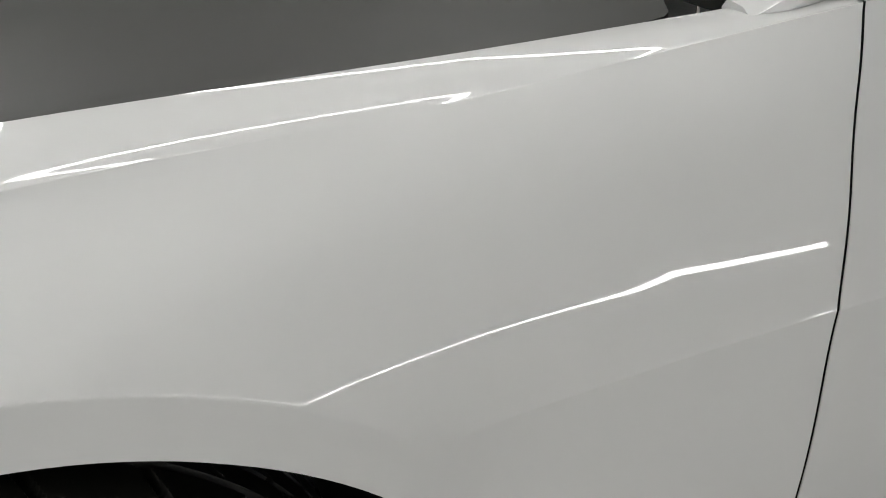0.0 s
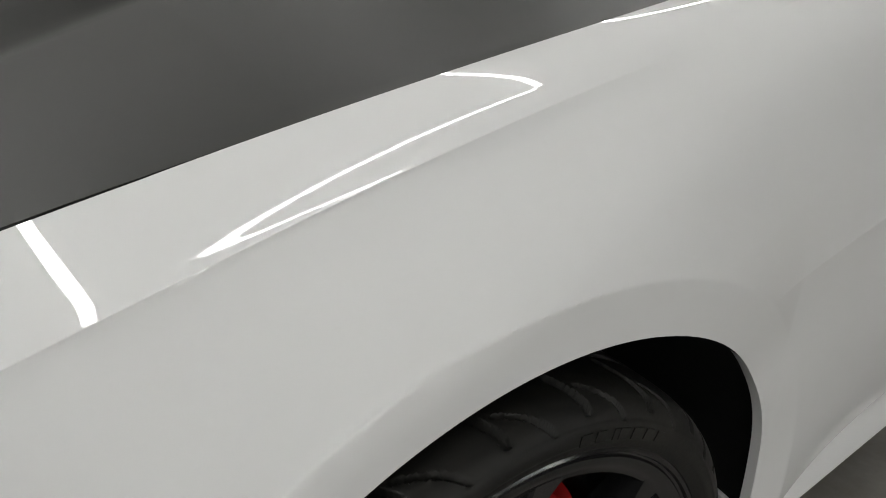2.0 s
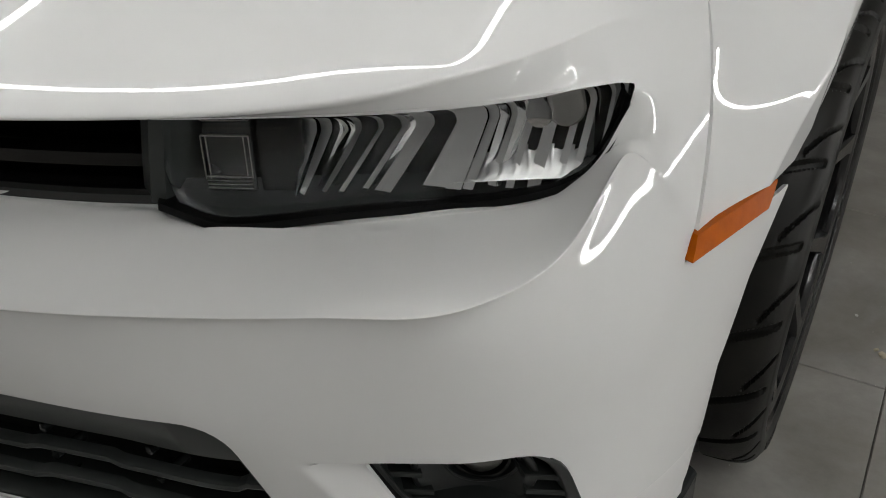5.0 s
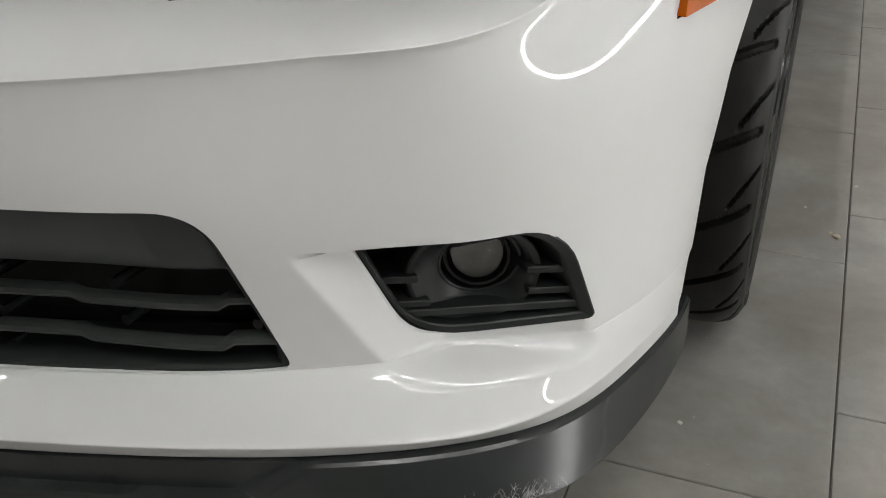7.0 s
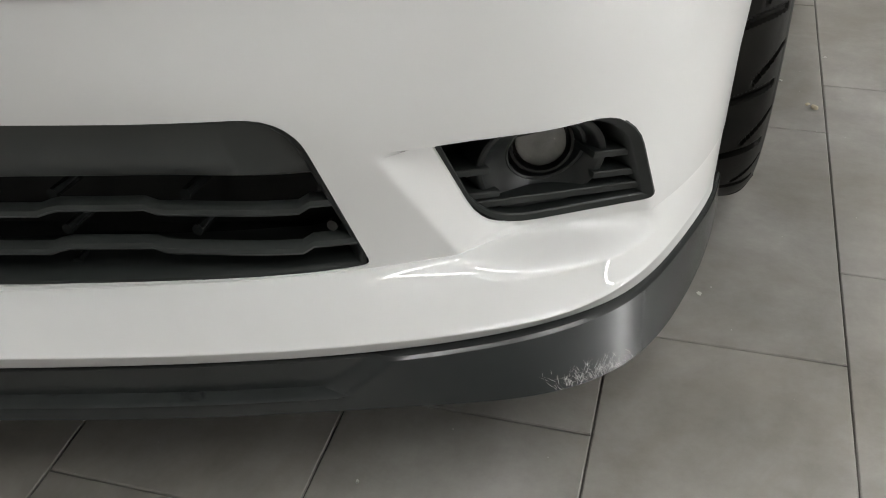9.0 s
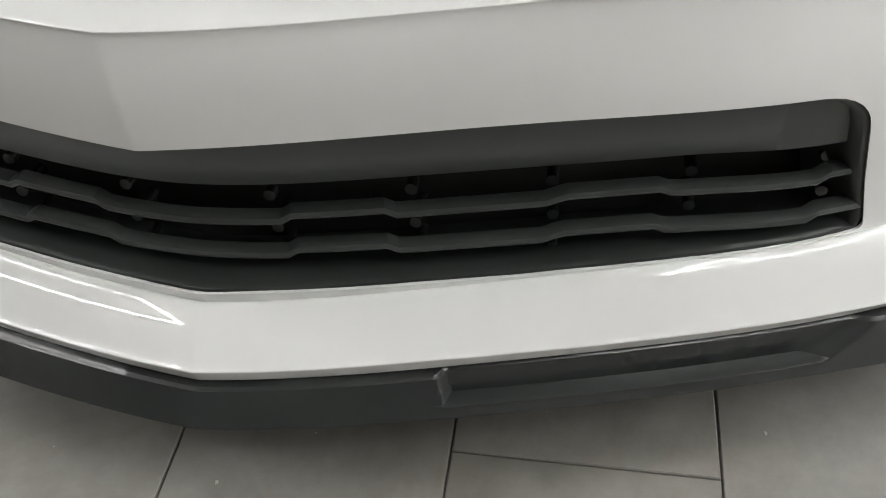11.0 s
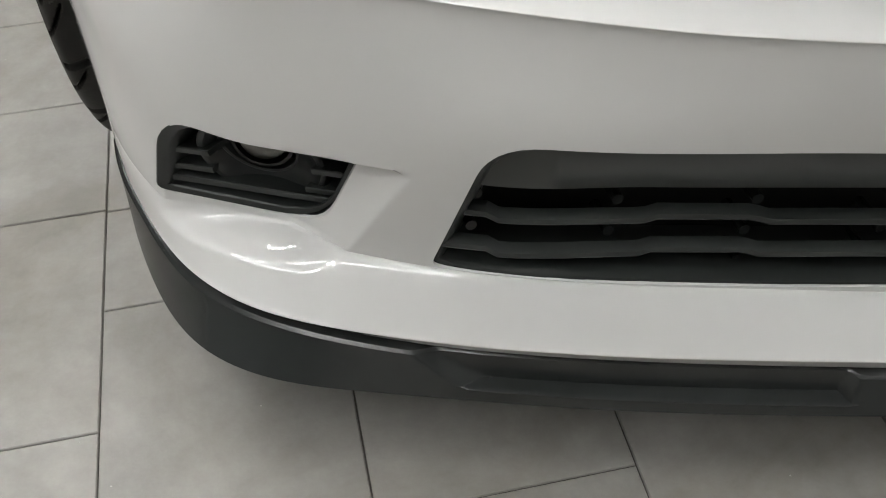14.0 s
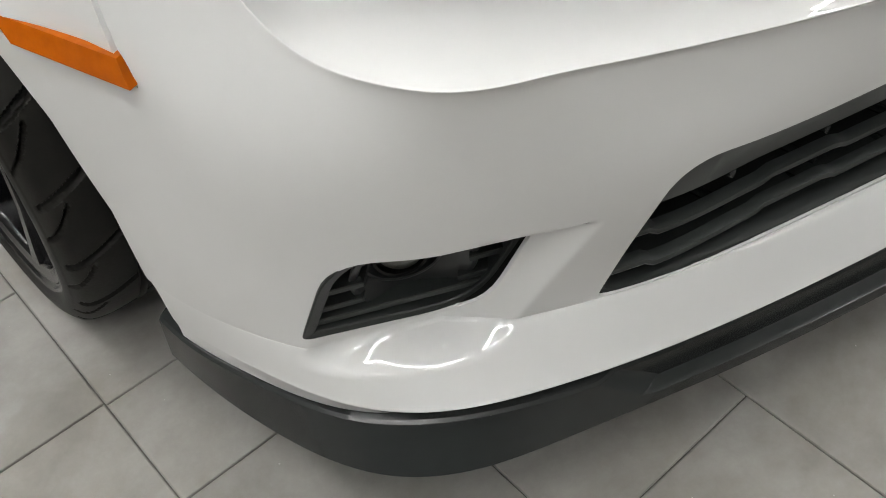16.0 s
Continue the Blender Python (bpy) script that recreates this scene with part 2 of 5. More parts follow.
def cut_sheet(pts, dom, outlines):
    """Cuts a sheet of points (rows, columns, 3) along outlines in its flat coordinates dom (rows, columns, 2).
    outlines: (polygon, keep) or (polygon, keep, pair of dom's channels): keep the inside or the outside. Returns vertices and faces."""
    pts, dom = pts.copy(), dom.copy()
    ny, nx = pts.shape[:2]
    good = np.ones((ny, nx), bool)
    tri_bad = []
    for poly, keep, *chan in outlines:
        poly = np.asarray(poly, float)
        ch = list(chan[0]) if chan else [0, 1]
        side = inside(poly, dom[..., ch]) == keep
        edge = np.zeros((ny, nx), bool)
        p0, seg = poly, np.roll(poly, -1, 0) - poly
        moves = {}
        for dj, di in ((0, 1), (1, 0)):
            a, b = side[: ny - dj, : nx - di], side[dj:, di:]
            for j, i in np.argwhere(a != b):
                qa, qb = dom[j, i][ch], dom[j + dj, i + di][ch]
                e = qb - qa
                den = e[0] * seg[:, 1] - e[1] * seg[:, 0]
                den = np.where(np.abs(den) < 1e-14, 1e-14, den)
                w = p0 - qa
                t = (w[:, 0] * seg[:, 1] - w[:, 1] * seg[:, 0]) / den
                s = (w[:, 0] * e[1] - w[:, 1] * e[0]) / den
                ok = (t >= -1e-9) & (t <= 1 + 1e-9) & (s >= -1e-9) & (s <= 1 + 1e-9)
                tt = float(t[ok][0]) if ok.any() else 0.5
                key, far = ((j, i), tt) if tt < 0.5 else ((j + dj, i + di), 1 - tt)
                if key not in moves or far < moves[key][0]:
                    moves[key] = (far, pts[j, i] * (1 - tt) + pts[j + dj, i + di] * tt, dom[j, i] * (1 - tt) + dom[j + dj, i + di] * tt)
        for (j, i), (_, p, q) in moves.items():
            pts[j, i], dom[j, i], edge[j, i] = p, q, True
        good &= side | edge
        tri_bad.append((poly, keep, ch))
    idx = np.arange(ny * nx).reshape(ny, nx)
    g = good.ravel()
    quads = np.stack([idx[:-1, :-1], idx[:-1, 1:], idx[1:, 1:], idx[1:, :-1]], -1).reshape(-1, 4)
    cnt = g[quads].sum(1)
    faces = [tuple(q) for q in quads[cnt == 4]]
    faces += [tuple(v for v in q if g[v]) for q in quads[cnt == 3]]
    flat = dom.reshape(-1, dom.shape[-1])
    cen = np.array([flat[list(f)].mean(0) for f in faces])
    keepf = np.ones(len(faces), bool)
    for poly, keep, ch in tri_bad:
        keepf &= inside(poly, cen[:, ch]) == keep
    faces = [f for f, k in zip(faces, keepf) if k]
    used = sorted({v for f in faces for v in f})
    remap = {v: n for n, v in enumerate(used)}
    return pts.reshape(-1, 3)[used], [tuple(remap[v] for v in f) for f in faces]


def border(faces):
    seen = {}
    for f in faces:
        for a, b in zip(f, f[1:] + f[:1]):
            k = (min(a, b), max(a, b))
            seen[k] = None if k in seen else (a, b)
    return [e for e in seen.values() if e]


def add_flange(verts, faces, inward):
    """Folds the sheet's free edges inwards. inward(point): list of offsets from the point, or None."""
    verts, faces, made = [tuple(v) for v in verts], list(faces), {}
    for a, b in border(faces):
        mid = (np.array(verts[a]) + verts[b]) / 2
        if inward(mid) is None:
            continue
        rows = []
        for v in (a, b):
            if v not in made:
                made[v] = []
                for off in inward(np.array(verts[v])) or inward(mid):
                    made[v].append(len(verts))
                    verts.append(tuple(np.array(verts[v]) + off))
            rows.append([v] + made[v])
        for k in range(len(rows[0]) - 1):
            faces.append((rows[1][k], rows[0][k], rows[0][k + 1], rows[1][k + 1]))
    return verts, faces


def polyline(pts, n):
    pts = np.asarray(pts, float)
    s = np.r_[0, np.cumsum(np.linalg.norm(np.diff(pts, axis=0), axis=1))]
    return spline(s, pts, np.linspace(0, s[-1], n))


# ------------------------------------------------------------------ car body: front fascia
AXIS = 0.878          # the fascia's columns fan out round an upright axis here


def polar(p):
    p = np.asarray(p, float)
    return np.stack([np.degrees(np.arctan2(p[..., 0], AXIS - p[..., 1])), np.hypot(p[..., 0], AXIS - p[..., 1]), p[..., 2]], -1)


RAILS = dict(
    hood_edge=[(0, 0.228, 0.821), (0.2, 0.240, 0.827), (0.43, 0.282, 0.8385), (0.55, 0.315, 0.8475), (0.645, 0.364, 0.857), (0.69, 0.418, 0.867), (0.712, 0.475, 0.876), (0.78, 0.578, 0.880)],
ridge=[(0, -0.094, 0.757), (0.25, -0.027, 0.760), (0.5, 0.066, 0.770), (0.646, 0.156, 0.780), (0.744, 0.246, 0.796), (0.804, 0.341, 0.809), (0.847, 0.453, 0.843), (0.87, 0.548, 0.858)],
    slot_top=[(0, -0.077, 0.737), (0.25, -0.002, 0.741), (0.486, 0.100, 0.747), (0.6, 0.158, 0.749), (0.69, 0.208, 0.753), (0.775, 0.261, 0.763), (0.836, 0.318, 0.766), (0.879, 0.407, 0.750), (0.905, 0.508, 0.745)],
    slot_low=[(0, -0.022, 0.645), (0.25, 0.033, 0.645), (0.443, 0.113, 0.640), (0.6, 0.186, 0.628), (0.7, 0.238, 0.639), (0.779, 0.288, 0.653), (0.806, 0.300, 0.672), (0.826, 0.308, 0.712), (0.846, 0.324, 0.738), (0.887, 0.393, 0.721), (0.918, 0.498, 0.706)],
    rim=[(0, -0.113, 0.588), (0.25, -0.056, 0.590), (0.48, 0.014, 0.598), (0.66, 0.087, 0.610), (0.755, 0.131, 0.618), (0.796, 0.184, 0.626), (0.820, 0.229, 0.641), (0.832, 0.264, 0.668), (0.840, 0.299, 0.710), (0.8556, 0.3242, 0.716), (0.895, 0.380, 0.688), (0.927, 0.488, 0.655)],
    face_high=[(0, -0.118, 0.540), (0.25, -0.059, 0.542), (0.48, 0.011, 0.546), (0.66, 0.082, 0.552), (0.775, 0.146, 0.556), (0.845, 0.213, 0.560), (0.886, 0.293, 0.575), (0.908, 0.358, 0.590), (0.946, 0.488, 0.600)],
    face_mid=[(0, -0.106, 0.470), (0.3, -0.037, 0.475), (0.561, 0.030, 0.475), (0.68, 0.090, 0.470), (0.78, 0.148, 0.465), (0.848, 0.216, 0.460), (0.895, 0.308, 0.460), (0.924, 0.398, 0.460), (0.948, 0.508, 0.460)],
    face_low=[(0, -0.086, 0.360), (0.3, -0.018, 0.360), (0.6, 0.066, 0.370), (0.7, 0.111, 0.370), (0.79, 0.161, 0.370), (0.85, 0.220, 0.370), (0.898, 0.303, 0.370), (0.923, 0.388, 0.370), (0.942, 0.498, 0.370)],
    lip_top=[(0, -0.068, 0.274), (0.3, -0.010, 0.284), (0.612, 0.077, 0.300), (0.75, 0.146, 0.302), (0.836, 0.198, 0.304), (0.881, 0.262, 0.306), (0.909, 0.330, 0.306), (0.926, 0.398, 0.306), (0.935, 0.498, 0.306)],
    lip_edge=[(0, -0.122, 0.234), (0.25, -0.075, 0.237), (0.5, -0.010, 0.240), (0.7, 0.064, 0.242), (0.8, 0.123, 0.243), (0.86, 0.194, 0.246), (0.898, 0.283, 0.250), (0.925, 0.383, 0.252), (0.93, 0.498, 0.252)],
    lip_low=[(0, -0.114, 0.214), (0.25, -0.067, 0.218), (0.5, -0.001, 0.222), (0.69, 0.072, 0.223), (0.79, 0.133, 0.222), (0.85, 0.193, 0.222), (0.9, 0.296, 0.228), (0.926, 0.383, 0.236), (0.93, 0.498, 0.236)],
)
ORDER = ["hood_edge", "crown_high", "crown_low", "ridge", "ridge_low", "slot_top", "slot_top", "slot_low", "slot_low", "rim", "rim", "face_high", "face_mid",
         "face_low", "lip_top", "lip_top", "lip_mid", "lip_edge", "lip_edge", "lip_low"]


def smoothed(th, rz, wide):
    """Evens out a rail along the angle."""
    k = np.exp(-((th[:, None] - th[None, :]) / wide) ** 2 / 2)
    even = k / k.sum(1, keepdims=True)
    line = even @ rz
    far = np.abs(th)[:, None]
    w = np.clip((far - 3) / 6, 0, 1) * np.clip((70 - far) / 6, 0, 1)        # the point in the middle stays sharp
    return rz * (1 - w) + (line + even @ (rz - line)) * w


def fascia_sheet(cols, rows):
    th = np.concatenate([-cols[:0:-1], cols])
    ctrl = []
    for name in ORDER:
        if name.startswith("crown"):
            w = .35 if name == "crown_high" else .72
            top, low = (spline(polar(RAILS[k])[:, 0], polar(RAILS[k])[:, 1:], np.abs(th)) for k in ("hood_edge", "ridge"))
            ctrl.append(smoothed(th, top * (1 - w) + low * w, 4.0) + np.stack([0 * th, .002 + (.001 if w > .5 else 0) + .002 * np.clip((np.abs(th) - 48) / 10, 0, 1)], -1))
            continue
        if name == "lip_mid":
            top, low = (spline(polar(RAILS[k])[:, 0], polar(RAILS[k])[:, 1:], np.abs(th)) for k in ("lip_top", "lip_edge"))
            ctrl.append(top * .5 + low * .5 + (0, .006))
            continue
        if name == "ridge_low":
            top, low = (spline(polar(RAILS[k])[:, 0], polar(RAILS[k])[:, 1:], np.abs(th)) for k in ("ridge", "slot_top"))
            w = (.4 * np.clip((54 - np.abs(th)) / 12, 0, 1))[:, None]
            ctrl.append(top * (1 - w) + low * w + (.002 * w / .4 + np.zeros((len(th), 1))) * (1, 0))
            continue
        p = polar(RAILS[name])
        line = (eased if name in ("slot_low", "rim") else spline)(p[:, 0], p[:, 1:], np.abs(th))
        ctrl.append(smoothed(th, line, 1.7) if name in ("slot_low", "rim") else line)
    ctrl = np.array(ctrl)
    # outside the headlamps the sheet runs smoothly from the ridge down to the face
    w = np.clip((np.abs(th) - 55.0) / 5.0, 0, 1)
    w = w * w * (3 - 2 * w)
    for i in np.flatnonzero(w):
        known = ctrl[[3, 5, 7, 9, 11], i]
        fit = np.polyfit(known[:, 1], known[:, 0], 2)
        z = np.linspace(ctrl[3, i, 1], ctrl[11, i, 1], 9)[1:8]
        ctrl[4:11, i] = ctrl[4:11, i] * (1 - w[i]) + np.stack([np.polyval(fit, z), z], -1) * w[i]
    rz = bspline_columns(ctrl, rows, 1)
    a = np.radians(th)[None, :]
    pts = np.stack([np.sin(a) * rz[..., 0], AXIS - np.cos(a) * rz[..., 0], rz[..., 1]], -1)
    depth = np.broadcast_to(np.arange(rows)[:, None] / 1.0, rz.shape[:2])
    wide = np.broadcast_to(th, rz.shape[:2])
    return pts, np.stack([wide, rz[..., 1], wide, depth], -1)


def on_sheet(pts, dom, places):
    """Flat coordinates (angle, row) of places in space that lie near the sheet."""
    res = []
    for p in places:
        d = ((pts - np.asarray(p)) ** 2).sum(-1)
        j, i = np.unravel_index(d.argmin(), d.shape)
        j = min(max(j, 1), pts.shape[0] - 2)
        e = pts[j + 1, i] - pts[j - 1, i]
        res.append((float(polar(p)[0]), float(dom[j, i, 3] + 2 * ((np.asarray(p) - pts[j, i]) @ e) / max(e @ e, 1e-12))))
    return res


def mirrored(half):
    """Closes an outline given from the middle outwards and back, with its mirror image."""
    half = [tuple(p) for p in half]
    return half + [(-x, y) for x, y in reversed(half) if x > 1e-9]


GAP = [(0.712, 0.475, 0.876), (0.748, 0.476, 0.869), (0.8, 0.474, 0.8555), (0.847, 0.453, 0.843), (0.864, 0.430, 0.799), (0.879, 0.407, 0.750), (0.895, 0.376, 0.694), (0.904, 0.344, 0.621)]
SLOT_EDGE = [(0, -.077, .738), (.25, -.002, .742), (.492, .104, .747), (.6, .160, .750), (.69, .209, .754), (.775, .262, .764), (.836, .318, .766),
             (.833, .316, .745), (.826, .304, .710), (.806, .300, .672), (.775, .290, .653), (.70, .240, .638), (.60, .188, .628), (.530, .155, .624), (.505, .140, .626), (.466, .106, .652),
             (.25, .033, .655), (0, -.022, .655)]
GRILLE = mirrored([tuple(p) for p in round_poly([(-.001, .474), (17, .480), (33.7, .482), (37.4, .300), (18, .285), (-.001, .274)], [0, 0, 2.5, .8, 0, 0])[1:-1]])
FOG = round_poly([(40.6, .434), (50.9, .435), (53.1, .3195), (44.0, .304)], [.1, 2.8, .6, 3.2])


def fascia_inward(p):
    x, y, z = p
    th = polar(p)[0]
    if abs(th) < 56.5 and .63 < z < .785 and y < .36:
        return [np.array((0, .004, 0)), np.array((0, .05, 0.0))]
    if abs(th) < 38 and .27 < z < .5:
        return [np.array((0, .004, 0)), np.array((0, .03, 0.0))]
    if 40 < abs(th) < 54 and .29 < z < .45:
        return [np.array((0, .004, 0)), np.array((-.02 * np.sign(x), .04, 0.0))]
    if z > .8 and abs(th) < 60:
        return [np.array((0, .002, -.003)), np.array((0, .004, -.03))]
    return [np.array((-.001 * np.sign(x), .001, -.001)), np.array((-.005 * np.sign(x), .003, -.003))]


def pull(pts, places, reach):
    """Eases a sheet onto a line of places that it should pass through."""
    places = np.asarray(places, float)
    shift, total = np.zeros_like(pts), np.zeros(pts.shape[:2])
    for p in places:
        d2 = ((pts - p) ** 2).sum(-1)
        j, i = np.unravel_index(d2.argmin(), d2.shape)
        a, b = np.array(pts[min(j + 1, len(pts) - 1), i] - pts[max(j - 1, 0), i]), np.array(pts[j, min(i + 1, pts.shape[1] - 1)] - pts[j, max(i - 1, 0)])
        n = np.cross(a, b)
        n /= np.linalg.norm(n) + 1e-12
        w = np.exp(-d2 / (2 * reach**2))
        shift += w[..., None] * (n * ((p - pts[j, i]) @ n))
        total += w
    return pts + shift / np.maximum(total, 1)[..., None]


def laid_on(pts, places):
    """Drops a line of places square onto a sheet."""
    res = []
    for p in np.asarray(places, float):
        d2 = ((pts - p) ** 2).sum(-1)
        j, i = np.unravel_index(d2.argmin(), d2.shape)
        j, i = min(max(j, 1), pts.shape[0] - 2), min(max(i, 1), pts.shape[1] - 2)
        n = np.cross(pts[j + 1, i] - pts[j - 1, i], pts[j, i + 1] - pts[j, i - 1])
        n /= np.linalg.norm(n) + 1e-12
        res.append(p - n * ((p - pts[j, i]) @ n))
    return np.array(res)


def flat_radius(th, z):
    """Radius at which the flat plane of the fog lamp's bezel lies, at an angle and height."""
    a = np.radians(th)
    return (.1074 + .150 * z + .895 * AXIS) / (.415 * np.sin(a) + .895 * np.cos(a))


def smooth01(x):
    x = np.clip(x, 0, 1)
    return x * x * (3 - 2 * x)


def dent_flats(pts, dom):
    """Sinks the skin round each fog lamp onto the bezel's plane: a ramp towards the grille, a straight step above, a soft run-out below."""
    th, z = np.abs(dom[..., 0]), dom[..., 1]
    r = np.hypot(pts[..., 0], AXIS - pts[..., 1])
    rise = np.clip((th - 36.9 - (0.452 - z) * 34) / 4.0, 0, 1)
    top = smooth01((0.4345 - (th - 40.6) * .0001 - z) / 0.009)
    low = smooth01((z - 0.276) / 0.030) * smooth01((54.5 - 4.0 * smooth01((z - .38) / .04) - th) / 2.5)
    d = np.clip(r - flat_radius(th, z), 0, .035) * rise * top * low
    a = np.radians(dom[..., 0])
    pts[..., 0] -= np.sin(a) * d
    pts[..., 1] += np.cos(a) * d
    return pts


car = empty("sports_car", "white sports coupe with satin black hood parked on tiles", "car")
cols = np.linspace(0, 72, 360)
sheet, flat = fascia_sheet(cols, 420)
seam_line = polyline(GAP, 28)
seam_line = laid_on(sheet, seam_line)
sheet = dent_flats(sheet, flat)
"""outline of the bumper skin: hood edge, seam to the fender, marker lamp, wheel arch, bottom"""
ARCH_FRONT = [(.904, .330, .590), (.943, .455, .590), (.949, .532, .588), (.943, .468, .5), (.936, .430, .4), (.930, .410, .3), (.925, .385, .235)]
seam = on_sheet(sheet, flat, [tuple(p) for p in seam_line] + ARCH_FRONT)
SLOT = mirrored(on_sheet(sheet, flat, SLOT_EDGE))
EDGE = mirrored([(0, -9), (seam[0][0] - .3, -9), *seam, (seam[-1][0], 900), (0, 900)])
v, f = cut_sheet(sheet, flat, [(EDGE, True, (2, 3)), (SLOT, False, (2, 3)), (GRILLE, False), (FOG, False), ([(-a, b) for a, b in FOG][::-1], False)])
n_skin = len(f)
v, f = add_flange(v, f, fascia_inward)
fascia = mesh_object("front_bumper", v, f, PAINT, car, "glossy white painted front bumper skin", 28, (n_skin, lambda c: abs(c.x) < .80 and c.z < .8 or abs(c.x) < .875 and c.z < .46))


# ------------------------------------------------------------------ fenders
ARCH_Y, ARCH_Z, ARCH_A, ARCH_B = .866, .33, .444, .398


def arch_level(y, z):
    """1 on the arch's edge, more outside it."""
    return (np.abs((y - ARCH_Y) / ARCH_A) ** 2.0 + np.abs((z - ARCH_Z) / ARCH_B) ** 2.0) ** 0.5


def arch_point(a, scale=1.0):
    c, s = math.cos(a), math.sin(a)
    k = scale / (abs(c / ARCH_A) ** 2.0 + abs(s / ARCH_B) ** 2.0) ** 0.5
    return ARCH_Y + c * k, ARCH_Z + s * k


DOOR_GAP = [(1.80, .98), (1.765, .921), (1.716, .832), (1.697, .755), (1.675, .648), (1.666, .535), (1.661, .418), (1.665, .33), (1.682, .268)]
STATIONS = (.395, .71, .98, 1.29, 1.675, 2.8)
# rails of the body side, from the hood's edge down: x and z at the stations
SIDE = [
    ((.703, .752, .772, .762, .758, .750), (.867, .903, .916, .909, .908, .930)),
    ((.775, .800, .810, .798, .795, .785), (.859, .8910, .9085, .9045, .913, .94)),
    ((.842, .848, .848, .832, .834, .830), (.835, .870, .888, .8865, .908, .94)),
    ((.842, .848, .848, .832, .834, .830), (.835, .870, .888, .8865, .908, .94)),
    ((.866, .872, .878, .882, .880, .882), (.793, .830, .845, .850, .860, .88)),
    ((.878, .888, .902, .912, .9118, .915), (.745, .765, .775, .78, .785, .80)),
    ((.893, .905, .918, .932, .9368, .940), (.688, .70, .70, .705, .712, .72)),
    ((.902, .920, .935, .947, .951, .951), (.617, .615, .625, .635, .648, .66)),
    ((.902, .920, .935, .947, .951, .951), (.617, .615, .625, .635, .648, .66)),
    ((.912, .928, .938, .948, .9545, .953), (.50, .50, .51, .52, .53, .54)),
    ((.918, .928, .932, .940, .948, .946), (.38, .38, .38, .39, .40, .40)),
    ((.916, .922, .922, .924, .928, .926), (.28, .28, .28, .28, .285, .285)),
    ((.908, .913, .913, .913, .916, .915), (.225, .225, .225, .225, .225, .225)),
]


def side_rails(y):
    return np.array([np.stack([spline(STATIONS, x, y), spline(STATIONS, z, y)], -1) for x, z in SIDE])


def side_sheet(ys, rows):
    xz = bspline_columns(side_rails(ys), rows, 1)
    yy = np.broadcast_to(ys, xz.shape[:2])
    x, z = xz[..., 0], xz[..., 1]
    d = (arch_level(yy, z) - 1.0) * .398
    g = np.clip(1 - np.clip(d - .060, 0, None) / .23, 0, 1) ** 1.9
    flare = .967 + .006 * np.clip(d / .06, 0, 1)
    flare = flare - .035 * np.clip((.58 - yy) / .2, 0, 1) - .03 * np.clip((yy - 1.07) / .24, 0, 1) * np.clip((.72 - z) / .2, 0, 1)
    m = np.clip((x - .852) / .045, 0, 1)
    g = g * m * m * (3 - 2 * m)
    x = x + .004 * np.log1p(np.exp(np.clip((flare - x) / .004, -30, 30))) * g
    return np.stack([x, yy, z], -1), np.stack([yy, z], -1)


def flip(verts, side):
    return [(side * p[0], p[1], p[2]) for p in verts]


gap_yz = [(p[1] + .0026, p[2]) for p in seam_line]
arch_out = [arch_point(a) for a in np.linspace(radians(150), radians(-14), 60)]
FENDER = [(.480, .96), *gap_yz, (.342, .617), (.490, .614), *[q for q in arch_out if q[0] > .540], (1.303, .235), (1.676, .264), *[(a - .0022, b) for a, b in polyline(DOOR_GAP[::-1], 40)], (1.62, 1.06)]


def fender_inward(side):
    def fn(p):
        if p[2] > .86 and p[0] * side < .79:
            return [np.array((-.002 * side, 0, -.004)), np.array((-.004 * side, 0, -.03))]
        if arch_level(p[1], p[2]) < 1.02 and p[1] > .5:
            return [np.array((-.003 * side, 0, 0)), np.array((-.014 * side, 0, .002))]
        return [np.array((-.0015 * side, 0, -.0005)), np.array((-.006 * side, 0, -.002))]
    return fn


ysta = np.linspace(.31, 1.82, 400)
sheet, flat = side_sheet(ysta, 320)
for _ in range(2):
    sheet = pull(sheet, seam_line, .10)
fv, ff = cut_sheet(sheet, flat, [(FENDER, True)])
for side in (1, -1):
    v, f = add_flange(flip(fv, side), ff, fender_inward(side))
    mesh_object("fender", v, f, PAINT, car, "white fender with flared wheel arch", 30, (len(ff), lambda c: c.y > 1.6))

# dark ribbons behind the seams
def ribbon(line, inward, across, depth, half):
    line = np.asarray(line)
    rows = [line + inward * depth + across * k for k in (-half, -half * .3, half * .3, half)]
    v = np.stack(rows, 1).reshape(-1, 3)
    f = [(i * 4 + j, i * 4 + j + 1, i * 4 + j + 5, i * 4 + j + 4) for i in range(len(line) - 1) for j in range(3)]
    return v, f


door_y = polyline(DOOR_GAP, 40)
door_x = [float(np.interp(-z, -side_sheet(np.array([y]), 120)[0][:, 0, 2], side_sheet(np.array([y]), 120)[0][:, 0, 0])) for y, z in door_y]
door_line = np.stack([door_x, door_y[:, 0], door_y[:, 1]], -1)
for side in (1, -1):
    v, f = ribbon(seam_line, np.array((-.75, .35, -.55)), np.array((.45, .9, .1)), .011, .010)
    mesh_object("seam_seal", flip(v, side), f, DARK, car)
    v, f = ribbon(door_line, np.array((-1, 0, -.15)), np.array((0, 1, 0)), .009, .014)
    mesh_object("seam_seal", flip(v, side), f, DARK, car)


